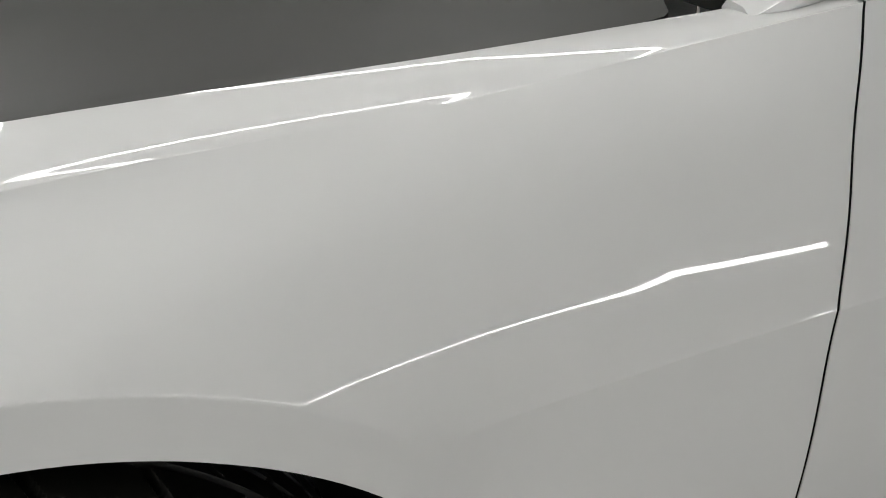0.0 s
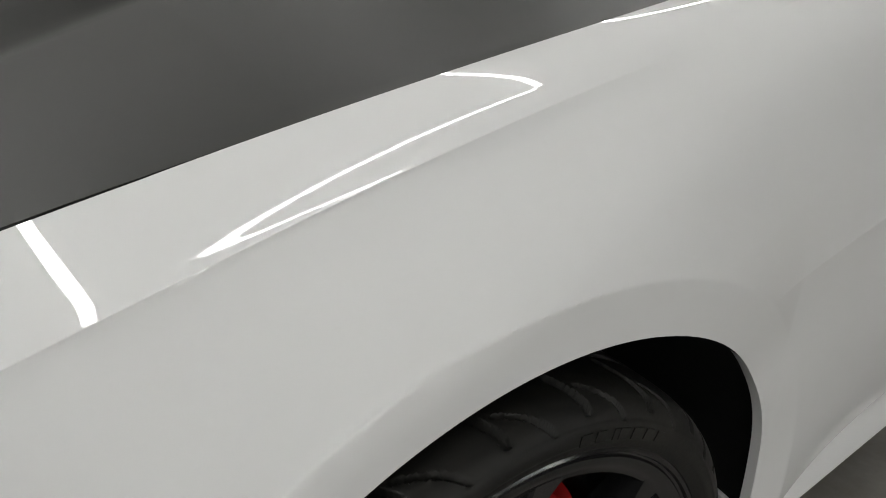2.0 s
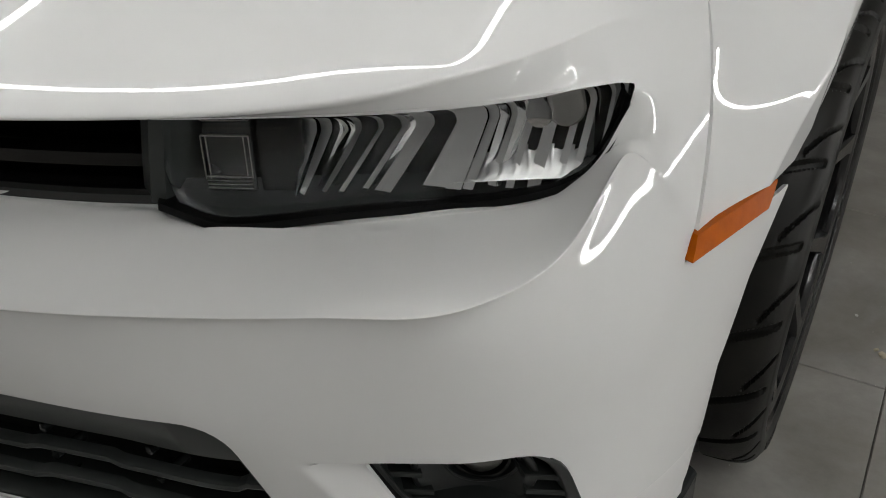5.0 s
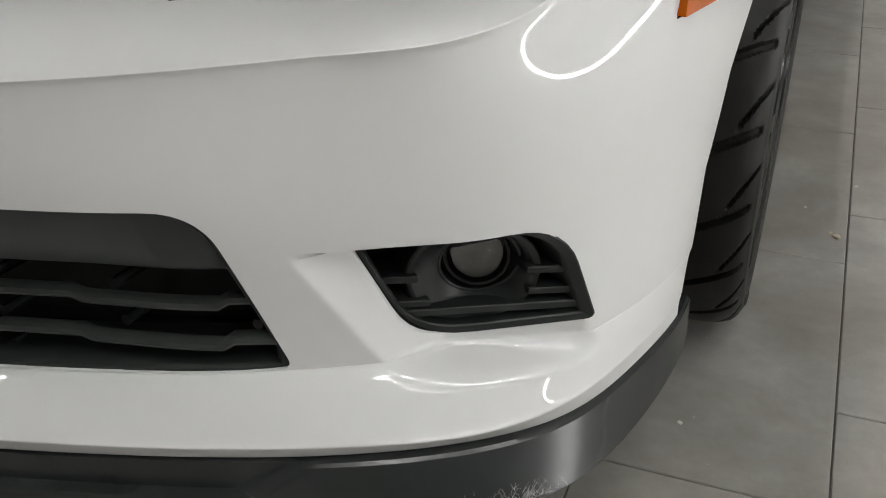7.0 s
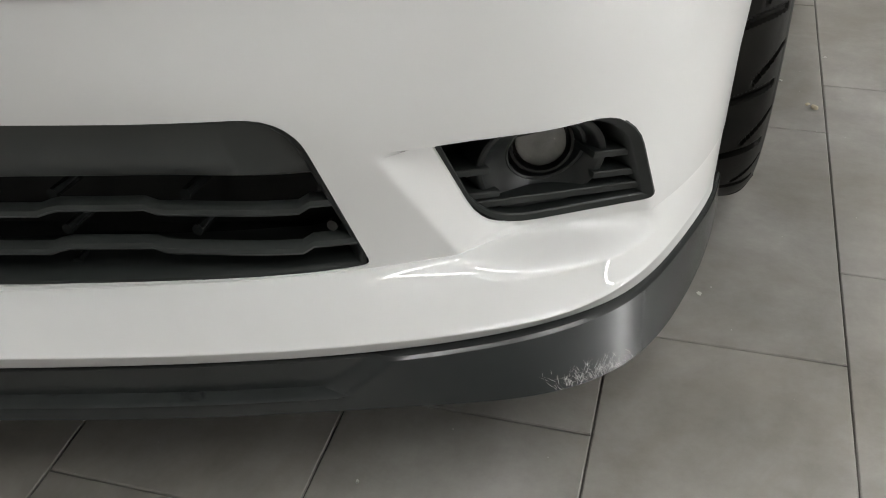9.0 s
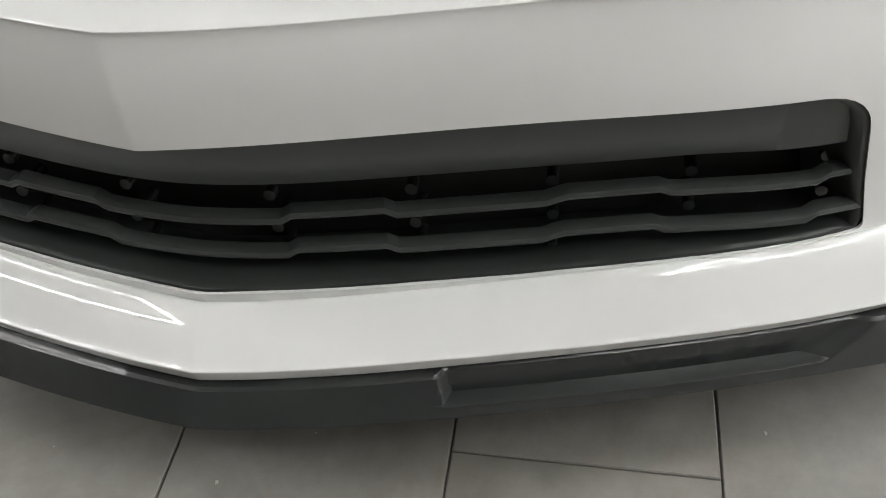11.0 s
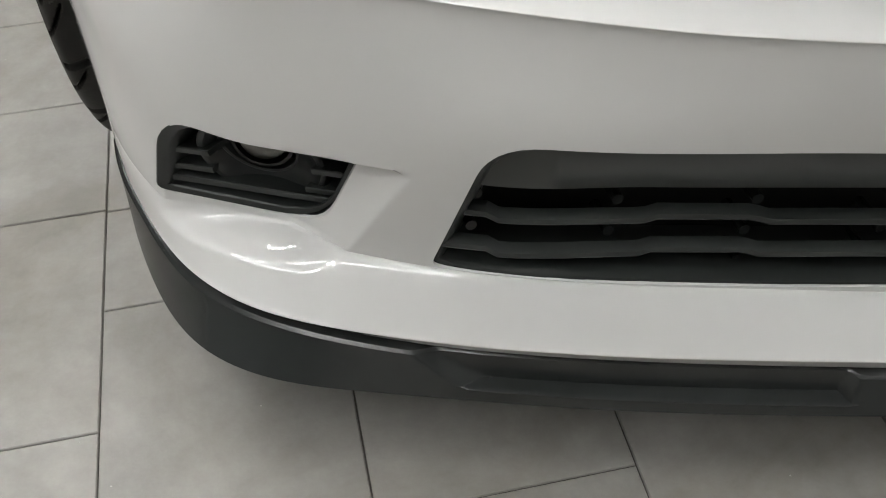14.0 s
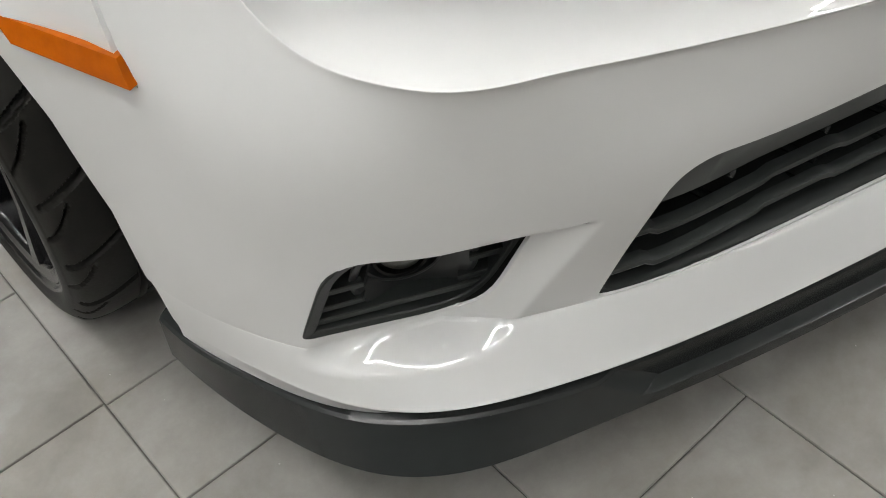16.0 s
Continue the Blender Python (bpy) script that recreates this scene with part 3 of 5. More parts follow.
# ------------------------------------------------------------------ hood
def hood_z(x, y):
    side = spline(STATIONS, SIDE[0][1], y.ravel()).reshape(y.shape)
    front = np.clip((y - .23) / .25, 0, 1)
    edge = .819 * (1 - front) + side * front
    w = np.clip(np.abs(x) / .76, 0, 1)
    crown = .050 * (1 - w**2) * np.clip((y - .25) / .6, 0, 1)
    half = .45 - .09 * np.clip((y - .25) / 1.0, 0, 1)
    b = np.clip((half + .035 - np.abs(x)) / .07, 0, 1)
    b = b * b * (3 - 2 * b)
    rise = .030 * b * np.clip((y - .24) / .3, 0, 1)
    return edge + crown + rise - .003


hx, hy = np.meshgrid(np.linspace(-.79, .79, 150), np.linspace(.18, 1.72, 170))
sheet = np.stack([hx, hy, hood_z(hx, hy)], -1)
front_edge = polyline([(p[0], p[1]) for p in RAILS["hood_edge"][:7]], 30)
out = [(x, y + .005) for x, y in front_edge] + [(float(spline(STATIONS, SIDE[0][0], [y])[0]) - .005, y) for y in np.linspace(.52, 1.56, 24)] + [(.745, 1.60), (.66, 1.635), (.4, 1.665), (0, 1.675)]
v, f = cut_sheet(sheet, np.stack([hx, hy], -1), [(mirrored(out), True)])
v, f = add_flange(v, f, lambda p: [np.array((0, 0, -.004)), np.array((0, 0, -.03))])
mesh_object("hood", v, f, HOOD, car, "satin black wrapped hood panel with raised centre")
under = np.stack([hx * .99, hy, hood_z(hx, hy) - .06], -1)
mesh_object("engine_bay", *cut_sheet(under[::6, ::6], np.stack([hx, hy], -1)[::6, ::6], [(mirrored([(0, .3), (.6, .4), (.74, .6), (.75, 1.6), (0, 1.66)]), True)]), DARK, car)

# ------------------------------------------------------------------ splitter
SPL_TOP = [(0, -0.124, 0.211), (0.25, -0.078, 0.215), (0.5, -0.012, 0.219), (0.69, 0.059, 0.220), (0.79, 0.118, 0.220), (0.856, 0.186, 0.220), (0.903, 0.288, 0.226), (0.931, 0.383, 0.235), (0.934, 0.415, 0.238)]
SPL_LOW = [(0, -0.144, 0.176), (0.25, -0.097, 0.174), (0.5, -0.028, 0.171), (0.69, 0.036, 0.169), (0.79, 0.078, 0.168), (0.855, 0.133, 0.168), (0.906, 0.245, 0.168), (0.933, 0.383, 0.171), (0.936, 0.415, 0.172)]


def splitter():
    th = np.concatenate([-np.linspace(0, 64.0, 320)[:0:-1], np.linspace(0, 64.0, 320)])
    top, low = polar(SPL_TOP), polar(SPL_LOW)
    t, l = spline(top[:, 0], top[:, 1:], np.abs(th)), spline(low[:, 0], low[:, 1:], np.abs(th))
    rings = []
    a = np.abs(th)

    def scoop(w):
        """How deep the duct's recess goes at a share of the height: a steep inner end, a slanted outer end."""
        x_in = np.clip((a - 12.9 - .5 * w) / .7, 0, 1) * np.clip((37.6 - 4.4 * min(w, .66) - a) / 1.5, 0, 1)
        x_in = x_in * x_in * (3 - 2 * x_in)
        return x_in * (.010 + .009 * w) * np.clip((.66 - w) / .02, 0, 1)

    def edge_lip(w):
        """A fine raised edge under the recess."""
        return np.clip((a - 12.9) / .5, 0, 1) * np.clip((34.6 - a) / .5, 0, 1) * max(0, 1 - abs(w - .667) / .022)

    prof = [(-.05, -.004, 0), (-.004, 0.0, 0), (0, .003, 0)] + [(None, k, 0) for k in (*np.linspace(.03, .63, 25), .64, .645, .65, .655, .66, .665, .67, .675, .68, .69, .70, .74, .80, .88)] + [(None, .97, 0), (None, 1.0, -.003)]
    for k in prof:
        if k[0] is not None:
            r, z = t[:, 0] + k[0] - scoop(0) * (k[0] > -.01), t[:, 1] - k[1]
        else:
            w = k[1]
            r, z = t[:, 0] * (1 - w) + l[:, 0] * w + k[2], t[:, 1] * (1 - w) + l[:, 1] * w
            r = r - scoop(w) + .0026 * edge_lip(w)
        rings.append((r, z))
    rings.append((l[:, 0] - .012, l[:, 1] - .006))
    rings.append((l[:, 0] - .30, l[:, 1] - .004))
    rad = np.radians(th)
    pts = np.array([np.stack([np.sin(rad) * r, AXIS - np.cos(rad) * r, z], -1) for r, z in rings])
    dom = np.stack(np.meshgrid(np.arange(pts.shape[1]), np.arange(pts.shape[0])), -1).astype(float)
    return cut_sheet(pts, dom, [])


v, f = splitter()
mesh_object("splitter", v, f, SHEEN, car, "black plastic front splitter with scooped ducts", 32)

# ------------------------------------------------------------------ wheel
WHEEL = (.850, .838, .353)


def lathe(profile, n, closed=False):
    """Turns (x, radius) pairs round the x axis."""
    prof = np.asarray(profile, float)
    a = np.linspace(0, 2 * np.pi, n, endpoint=False)
    pts = np.stack([np.broadcast_to(prof[:, 0], (n, len(prof))), np.cos(a)[:, None] * prof[:, 1], np.sin(a)[:, None] * prof[:, 1]], -1)
    m = len(prof)
    faces = []
    for i in range(n):
        for j in range(m if closed else m - 1):
            faces.append((i * m + j, i * m + (j + 1) % m, (i + 1) % n * m + (j + 1) % m, (i + 1) % n * m + j))
    return pts.reshape(-1, 3), faces


def tyre_mesh(n=1000):
    half = polyline([(0, .3535), (.04, .3533), (.08, .352), (.108, .3485), (.126, .340), (.135, .326), (.1385, .316), (.137, .303), (.131, .293), (.124, .288)], 400)
    arc = np.r_[0, np.cumsum(np.hypot(*np.diff(half, axis=0).T))]
    along = np.r_[np.linspace(0, .155, 72), np.linspace(.160, arc[-1], 24)]
    half = np.stack([np.interp(along, arc, half[:, 0]), np.interp(along, arc, half[:, 1])], -1)
    prof = np.vstack([half[:0:-1] * (-1, 1), half])
    v, f = lathe(prof, n)
    v = v.reshape(n, len(prof), 3)
    a = np.linspace(0, 2 * np.pi, n, endpoint=False)[:, None]
    x = v[..., 0]
    r = np.hypot(v[..., 1], v[..., 2])
    cut = 0 * r
    # lateral grooves, slanting cuts on the shoulders, grooves round the tread
    for cx, half_w, skew, ph, wide in ((.096, .036, 1.5, 0.0, .0050), (-.096, .036, -1.5, .5, .0050), (.026, .026, 3.0, .3, .0026), (-.026, .026, 3.0, .8, .0026), (.120, .016, 5.0, .45, .0034), (-.120, .016, -5.0, .95, .0034)):
        turn = (a * 22 / (2 * np.pi) + ph + (x - cx) * skew * 22 / (2 * np.pi)) % 1.0
        off = np.abs(turn - .5) * 2 * np.pi * .35 / 22
        end = np.clip((half_w - np.abs(x - cx)) / .004, 0, 1)
        cut = np.maximum(cut, .008 * np.clip((wide - off) / .0012 + .5, 0, 1) * end)
    for cx in (-.058, -.020, .020, .058):
        cut = np.maximum(cut, .008 * np.clip((.004 - np.abs(x - cx)) / .0012, 0, 1))
    r = r - np.where(r > .322, cut, 0)
    for rr in (.306, .3225):
        r = r + .0011 * np.exp(-((r - rr) / .0014) ** 2)
    ang = np.broadcast_to(a, r.shape)
    pts = np.stack([x, np.cos(ang) * r, np.sin(ang) * r], -1)
    return pts.reshape(-1, 3), f


def wheel_thing(side, y):
    w = empty("wheel", "black split-spoke alloy wheel with low-profile tyre", "")
    w.parent = car
    w.location = (side * WHEEL[0], y, WHEEL[2])
    return w


def spoke_bm(a, spread):
    """A tapering flat-faced spoke from hub to rim, one arm of a split pair."""
    bm = bmesh.new()
    secs = []
    for t, half, xf, dep in ((0.0, .017, .092, .050), (.25, .014, .090, .045), (.6, .0125, .099, .040), (.9, .014, .111, .034), (1.0, .020, .1145, .030)):
        r = .055 + (.250 - .055) * t
        ang = a + spread * (t ** .8)
        c, s = math.cos(ang), math.sin(ang)
        ring = []
        for u, dx in ((-half - .004, -dep), (-half, -.004), (-half + .0025, 0), (half - .0025, 0), (half, -.004), (half + .004, -dep)):
            ring.append(bm.verts.new((xf + dx, c * r - s * u, s * r + c * u)))
        secs.append(ring)
    for p, q in zip(secs, secs[1:]):
        for i in range(6):
            bm.faces.new((p[i], p[(i + 1) % 6], q[(i + 1) % 6], q[i]))
    bm.faces.new(secs[0])
    bm.faces.new(secs[-1][::-1])
    return bm


TYRE = []


def build_wheel(w, side, detailed=True):
    if not TYRE:
        TYRE.append(mesh_object("tyre", *tyre_mesh(), RUBBER, w, "worn black low-profile tyre", 40).data)
    else:
        o = new("tyre", TYRE[0])
        o.parent, o["label"] = w, "worn black low-profile tyre"
    rim = [(.110, .266), (.116, .2745), (.121, .2755), (.1225, .273), (.1205, .270), (.1165, .2685), (.1155, .266), (.1175, .264), (.117, .256), (.113, .2465), (.106, .2435), (.09, .244), (.03, .240), (-.06, .232), (-.11, .250), (-.118, .268)]
    fine = np.array([(x, r) for p, q in zip(rim, rim[1:]) for x, r in (np.array(p) + (np.array(q) - p) * np.linspace(0, 1, 3, endpoint=False)[:, None])] + [rim[-1]])
    rv, rf = lathe(fine, 160)
    r = mesh_object("rim", rv, rf, RIM, w, "satin black rim barrel")
    for k in range(5):
        for sgn in (1, -1):
            part("spoke", spoke_bm(k * 2 * math.pi / 5 + .35 + sgn * .10, sgn * .20), RIM, w)
    hv, hf = lathe([(.104, 0.0001), (.104, .026), (.098, .031), (.094, .060), (.084, .072), (.02, .076)], 60)
    mesh_object("hub", hv, hf, RIM, w)
    for k in range(5):
        bm = bmesh.new()
        bmesh.ops.create_cone(bm, cap_ends=True, segments=6, radius1=.011, radius2=.010, depth=.025)
        bmesh.ops.rotate(bm, cent=(0, 0, 0), matrix=Matrix.Rotation(radians(90), 3, "Y"), verts=bm.verts)
        a = k * 2 * math.pi / 5
        bmesh.ops.translate(bm, vec=(.093, .052 * math.cos(a), .052 * math.sin(a)), verts=bm.verts)
        part("lug_nut", bm, RIM, w)
    dv, df = lathe([(-.02, .08), (-.018, .20), (-.046, .20), (-.048, .08)], 90, True)
    mesh_object("brake_disc", dv, df, STEEL, w)
    # caliper: a thick curved block over the disc's front
    bm = bmesh.new()
    secs = []
    for a in np.linspace(radians(-32), radians(44), 14):
        c, s = math.cos(a), math.sin(a)
        secs.append([bm.verts.new((x, c * r, s * r)) for x, r in ((.03, .13), (.042, .14), (.042, .20), (.03, .216), (-.09, .216), (-.09, .13))])
    for p, q in zip(secs, secs[1:]):
        for i in range(6):
            bm.faces.new((p[i], p[(i + 1) % 6], q[(i + 1) % 6], q[i]))
    bm.faces.new(secs[0])
    bm.faces.new(secs[-1][::-1])
    part("brake_caliper", bm, RED, w, "red painted brake caliper")
    for o in w.children:
        if o.name.split(".")[0] in ("rim", "spoke", "hub", "lug_nut"):
            o.scale, o.location = (1, 1.072, 1.072), (.012, 0, 0)
    if side < 0:
        w.rotation_euler = (0, 0, math.pi)


for side in (1, -1):
    build_wheel(wheel_thing(side, WHEEL[1]), side)

# raised bars on the sidewalls where lettering stands
for w in [o for o in car.children if o.name.startswith("wheel")]:
    for base, sizes in ((1.25, (.9, .9, .5, .9, .9, .9, .9)), (1.25 + math.pi, (.9, .9, .5, .9, .9, .9, .9))):
        ang = base
        for k in sizes:
            step = .075 * k
            bv = [(x + d, math.cos(a) * r, math.sin(a) * r) for a in (ang - step * .33, ang + step * .33) for r, x in ((.3075, .1385), (.319, .1385)) for d in (.0, .0010)]
            mesh_object("sidewall_bar", bv, [(1, 3, 7, 5), (0, 1, 5, 4), (2, 6, 7, 3), (0, 2, 3, 1), (4, 5, 7, 6)], RUBBER, w)
            ang -= step

# wheel housings
for side in (1, -1):
    av = [arch_point(a, 1.03) for a in np.linspace(radians(200), radians(-20), 40)]
    v = [(side * (x if y > .56 else min(x, .900)), y, z) for x in (.935, .55) for y, z in av]
    n = len(av)
    f = [(i, i + 1, n + i + 1, n + i) for i in range(n - 1)]
    v += [(side * .55, .866, .2)]
    f += [(n + i, n + i + 1, 2 * n) for i in range(n - 1)]
    mesh_object("wheel_housing", v, f, DARK, car)

# ------------------------------------------------------------------ doors, sills, cabin
for side in (1, -1):
    ysd = np.linspace(1.63, 2.85, 80)
    sh, fl = side_sheet(ysd, 90)
    dg = [(a + .0022, b) for a, b in polyline(DOOR_GAP, 40)]
    poly = [*dg, (2.78, .27), (2.83, .6), (2.8, 1.02)]
    v, f = cut_sheet(sh, fl, [(poly, True)])
    n_skin = len(f)
    v, f = add_flange(flip(v, side), f, lambda p, s=side: [np.array((-.0015 * s, 0, 0)), np.array((-.006 * s, 0, 0))])
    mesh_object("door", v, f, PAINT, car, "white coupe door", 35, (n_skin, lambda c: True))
    # sill
    prof = [(.86, .27), (.905, .262), (.918, .252), (.935, .225), (.938, .21), (.925, .19), (.86, .185)]
    ys = (1.31, 2.8)
    v = [(side * x, y, z) for y in ys for x, z in prof]
    n = len(prof)
    f = [(i, i + 1, n + i + 1, n + i) for i in range(n - 1)] + [tuple(range(n)), tuple(range(2 * n - 1, n - 1, -1))]
    mesh_object("sill", v, f, PAINT, car, "white side sill")

# ------------------------------------------------------------------ sweeps and small helpers
def sweep(path, section, closed=True):
    """A bmesh of a section (pairs: outwards, up) carried along a path of places; outwards is level and square to the path."""
    path = np.asarray(path, float)
    tan = np.gradient(path, axis=0)
    tan[:, 2] = 0
    tan /= np.linalg.norm(tan, axis=1, keepdims=True)
    outw = np.stack([tan[:, 1], -tan[:, 0], 0 * tan[:, 0]], -1)
    bm = bmesh.new()
    rings = [[bm.verts.new(tuple(p + o * a + np.array((0, 0, b)))) for a, b in section] for p, o in zip(path, outw)]
    m = len(section)
    for r, q in zip(rings, rings[1:]):
        for i in range(m if closed else m - 1):
            bm.faces.new((r[i], r[(i + 1) % m], q[(i + 1) % m], q[i]))
    if closed:
        bm.faces.new(rings[0][::-1])
        bm.faces.new(rings[-1])
    return bm


def loft(rings, cap=True, loop=True):
    bm = bmesh.new()
    vs = [[bm.verts.new(tuple(p)) for p in r] for r in rings]
    m = len(rings[0])
    for a, b in zip(vs, vs[1:]):
        for i in range(m if loop else m - 1):
            bm.faces.new((a[i], a[(i + 1) % m], b[(i + 1) % m], b[i]))
    if cap:
        bm.faces.new(vs[0][::-1])
        bm.faces.new(vs[-1])
    return bm


def disc_stack(centre, axis, pairs, n=40):
    """Rings of (distance along the axis, radius) round a centre."""
    axis = Vector(axis).normalized()
    side = axis.orthogonal().normalized()
    other = axis.cross(side)
    c = Vector(centre)
    rings = [[c + axis * d + (side * math.cos(a) + other * math.sin(a)) * r for a in np.linspace(0, 2 * math.pi, n, endpoint=False)] for d, r in pairs]
    return loft(rings)


skin, skin_dom = fascia_sheet(np.linspace(0, 60, 241), 260)


def skin_point(a, z, depth):
    """A place behind the bumper skin at an angle and height."""
    col = int(np.argmin(np.abs(skin_dom[0, :, 0] - a)))
    zc = skin_dom[:, col, 1]
    row = int(np.argmin(np.abs(zc - z) + (np.arange(len(zc)) < 110) * 9))
    r = math.hypot(skin[row, col, 0], AXIS - skin[row, col, 1]) - depth
    return math.sin(radians(a)) * r, AXIS - math.cos(radians(a)) * r, z


def outline_ring(outline, steps):
    """A band that follows an opening's outline; steps: depth behind the skin and size."""
    poly = np.asarray(outline, float)
    seg = np.r_[0, np.cumsum(np.hypot(*(np.diff(np.vstack([poly, poly[:1]]), axis=0) / (1, 1 / 60)).T))]
    u = np.linspace(0, seg[-1], 160, endpoint=False)
    closed = np.vstack([poly, poly[:1]])
    line = np.stack([np.interp(u, seg, closed[:, 0]), np.interp(u, seg, closed[:, 1])], -1)
    mid = (line.max(0) + line.min(0)) / 2
    half = (line.max(0) - line.min(0)) / 2 * (1, 60)
    rings = []
    for depth, size in steps:
        lost = (1 - size) * half[0]
        k = (1 - lost / half[0], 1 - lost / half[1])
        rings.append([skin_point(*((p - mid) * k + mid), depth) for p in line])
    return loft(rings + [], cap=False)


# ------------------------------------------------------------------ lower grille
def _powers(x, z):
    x, z = np.abs(np.asarray(x, float)), np.asarray(z, float) - .36
    return np.stack([x**p * z**q for p in range(6) for q in range(3)], -1)


_gx, _gz = (g.ravel() for g in np.meshgrid(np.linspace(0, .66, 40), np.linspace(.27, .50, 12)))
_gy = []
for gx0, gz0 in zip(_gx, _gz):
    gy0 = 0.0
    for _ in range(4):
        gy0 = skin_point(math.degrees(math.atan2(gx0, AXIS - gy0)), gz0, 0)[1]
    _gy.append(gy0)
GRILLE_FIT = np.linalg.lstsq(_powers(_gx, _gz), np.array(_gy), rcond=None)[0]


def grille_y(x, z):
    """Depth of the bumper skin at a width and height, evened out."""
    x, z = np.broadcast_arrays(np.asarray(x, float), np.asarray(z, float))
    return _powers(x, z) @ GRILLE_FIT


lower_grille = empty("lower_grille", "black plastic lower grille with two stepped bars", "")
lower_grille.parent = car
xs = np.linspace(-.60, .60, 121)


def soft_y(x, z):
    """The grille's own front: as the skin, but rounded off across the middle."""
    return grille_y(np.sqrt(np.asarray(x) ** 2 + .11**2), z)


def jog(x):
    """The bars' raised steps."""
    z = 0 * x
    for c, half in ((.130, .050), (.368, .054), (.590, .040)):
        z = z + np.clip((half - np.abs(np.abs(x) - c)) / .010, 0, 1)
    return np.minimum(z, 1) * .0065


def end_ease(x):
    """How far the grille has come forward to the skin, towards its ends."""
    t = np.clip((np.abs(x) - .42) / .13, 0, 1)
    return t * t * (3 - 2 * t)


def bar_limit(z):
    return .607 - .045 * (z - .30) / .18


for z0 in (.3585, .3135):
    lim = bar_limit(z0) + .005
    bx = xs[np.abs(xs) < lim]
    zz = z0 + .010 * np.abs(bx) / .55 + jog(bx)
    path = np.stack([bx, soft_y(bx, zz) + .020 - .008 * end_ease(bx), zz], -1)
    part("grille_bar", sweep(path, [(.000, .0058), (.005, .0040), (.0065, 0), (.0045, -.0036), (-.002, -.0044), (-.009, -.003), (-.009, .0050)]), BAR, lower_grille, angle=30)
# closing panel along the top
rows = []
for x in xs[np.abs(xs) < .601]:
    top = .478 + .008 * abs(x) / .55
    low = .399 + .008 * abs(x) / .55
    fwd = float(end_ease(x))
    y0, y1 = float(soft_y(x, top)) + .010 - .004 * fwd, float(soft_y(x, low)) + .020 - .009 * fwd
    rows.append([(x, y0 + .002, top + .006), (x, y0 + .001, top), (x, y1 - .001, low + .004), (x, y1 + .004, low), (x, y1 + .03, low + .002), (x, y1 + .03, top + .006)])
part("grille_panel", loft(rows), BAR, lower_grille, "plain black closing panel")
# back mesh and floor of the grille
v, f = [], []
bx = np.linspace(-.60, .60, 40)
for x in bx:
    for z, d in ((.50, .12), (.40, .12), (.30, .10), (.272, .05), (.268, .02)):
        v.append((x, float(grille_y(x, min(max(z, .285), .46))) + d, z))
for i in range(len(bx) - 1):
    for j in range(4):
        f.append((i * 5 + j, i * 5 + j + 1, (i + 1) * 5 + j + 1, (i + 1) * 5 + j))
mesh_object("grille_back", v, f, DUCT, lower_grille, "gloss black duct behind the bars")
part("grille_frame", outline_ring(GRILLE, [(.004, 1.004), (.003, .998), (.004, .9945), (.010, .991), (.075, .989)]), TRIM, lower_grille, "black frame round the opening")
# pegs that stand out forwards between the bars
peg = bmesh.new()
bmesh.ops.create_cone(peg, cap_ends=True, segments=14, radius1=.0062, radius2=.0056, depth=.042)
bmesh.ops.rotate(peg, cent=(0, 0, 0), matrix=Matrix.Rotation(radians(84), 3, "X"), verts=peg.verts)
peg_me = bpy.data.meshes.new("grille_peg")
peg.to_mesh(peg_me)
peg.free()
peg_me.polygons.foreach_set("use_smooth", [True] * len(peg_me.polygons))
peg_me.set_sharp_from_angle(angle=radians(35))
peg_me.materials.append(SHEEN)
for z0, first, step in ((.369, .067, .1240), (.327, .068, .1250), (.287, .068, .1255)):
    for k in range(5):
        for side in (1, -1):
            x = side * (first + step * k)
            o = new("grille_peg", peg_me)
            o.parent = lower_grille
            o.location = (x, float(soft_y(x, z0)) + .058, z0 + .002)

# ------------------------------------------------------------------ fog lamps
def fog_place(a, z, depth, side):
    """A place behind the bezel's flat plane at an angle and height."""
    r = float(flat_radius(a, z)) - depth
    return np.array((side * math.sin(radians(a)) * r, AXIS - math.cos(radians(a)) * r, z))


FOG_MID = np.array((47.2, .374))


def fog_ring(depth, inset, side):
    """The pocket's outline drawn in by an inset (in degrees, as seen from the fan's axis), at a depth."""
    poly = FOG * (1, 60)
    nxt, prv = np.roll(poly, -1, 0), np.roll(poly, 1, 0)
    tan = nxt - prv
    nrm = np.stack([-tan[:, 1], tan[:, 0]], -1)
    nrm /= np.linalg.norm(nrm, axis=1, keepdims=True) + 1e-12
    nrm *= np.sign(((FOG_MID * (1, 60)) - poly.mean(0) + poly.mean(0) - poly)[:, :1] * nrm[:, :1] + ((FOG_MID * (1, 60)) - poly)[:, 1:] * nrm[:, 1:])
    return [fog_place(a, z / 60, depth, side) for a, z in poly + nrm * inset]


def fog_circle(mid, r, depth, side, n=64):
    """A circle on the pocket's plane, at a depth."""
    return [fog_place(mid[0] + math.degrees(r * math.cos(p) / 1.03), min(mid[1] + r * math.sin(p), fog_roof(mid[0] + math.degrees(r * math.cos(p) / 1.03))), depth, side)
            for p in np.linspace(0, 2 * math.pi, n, endpoint=False)]


def fog_roof(a):
    """Underside of the bezel's top edge."""
    return .4245


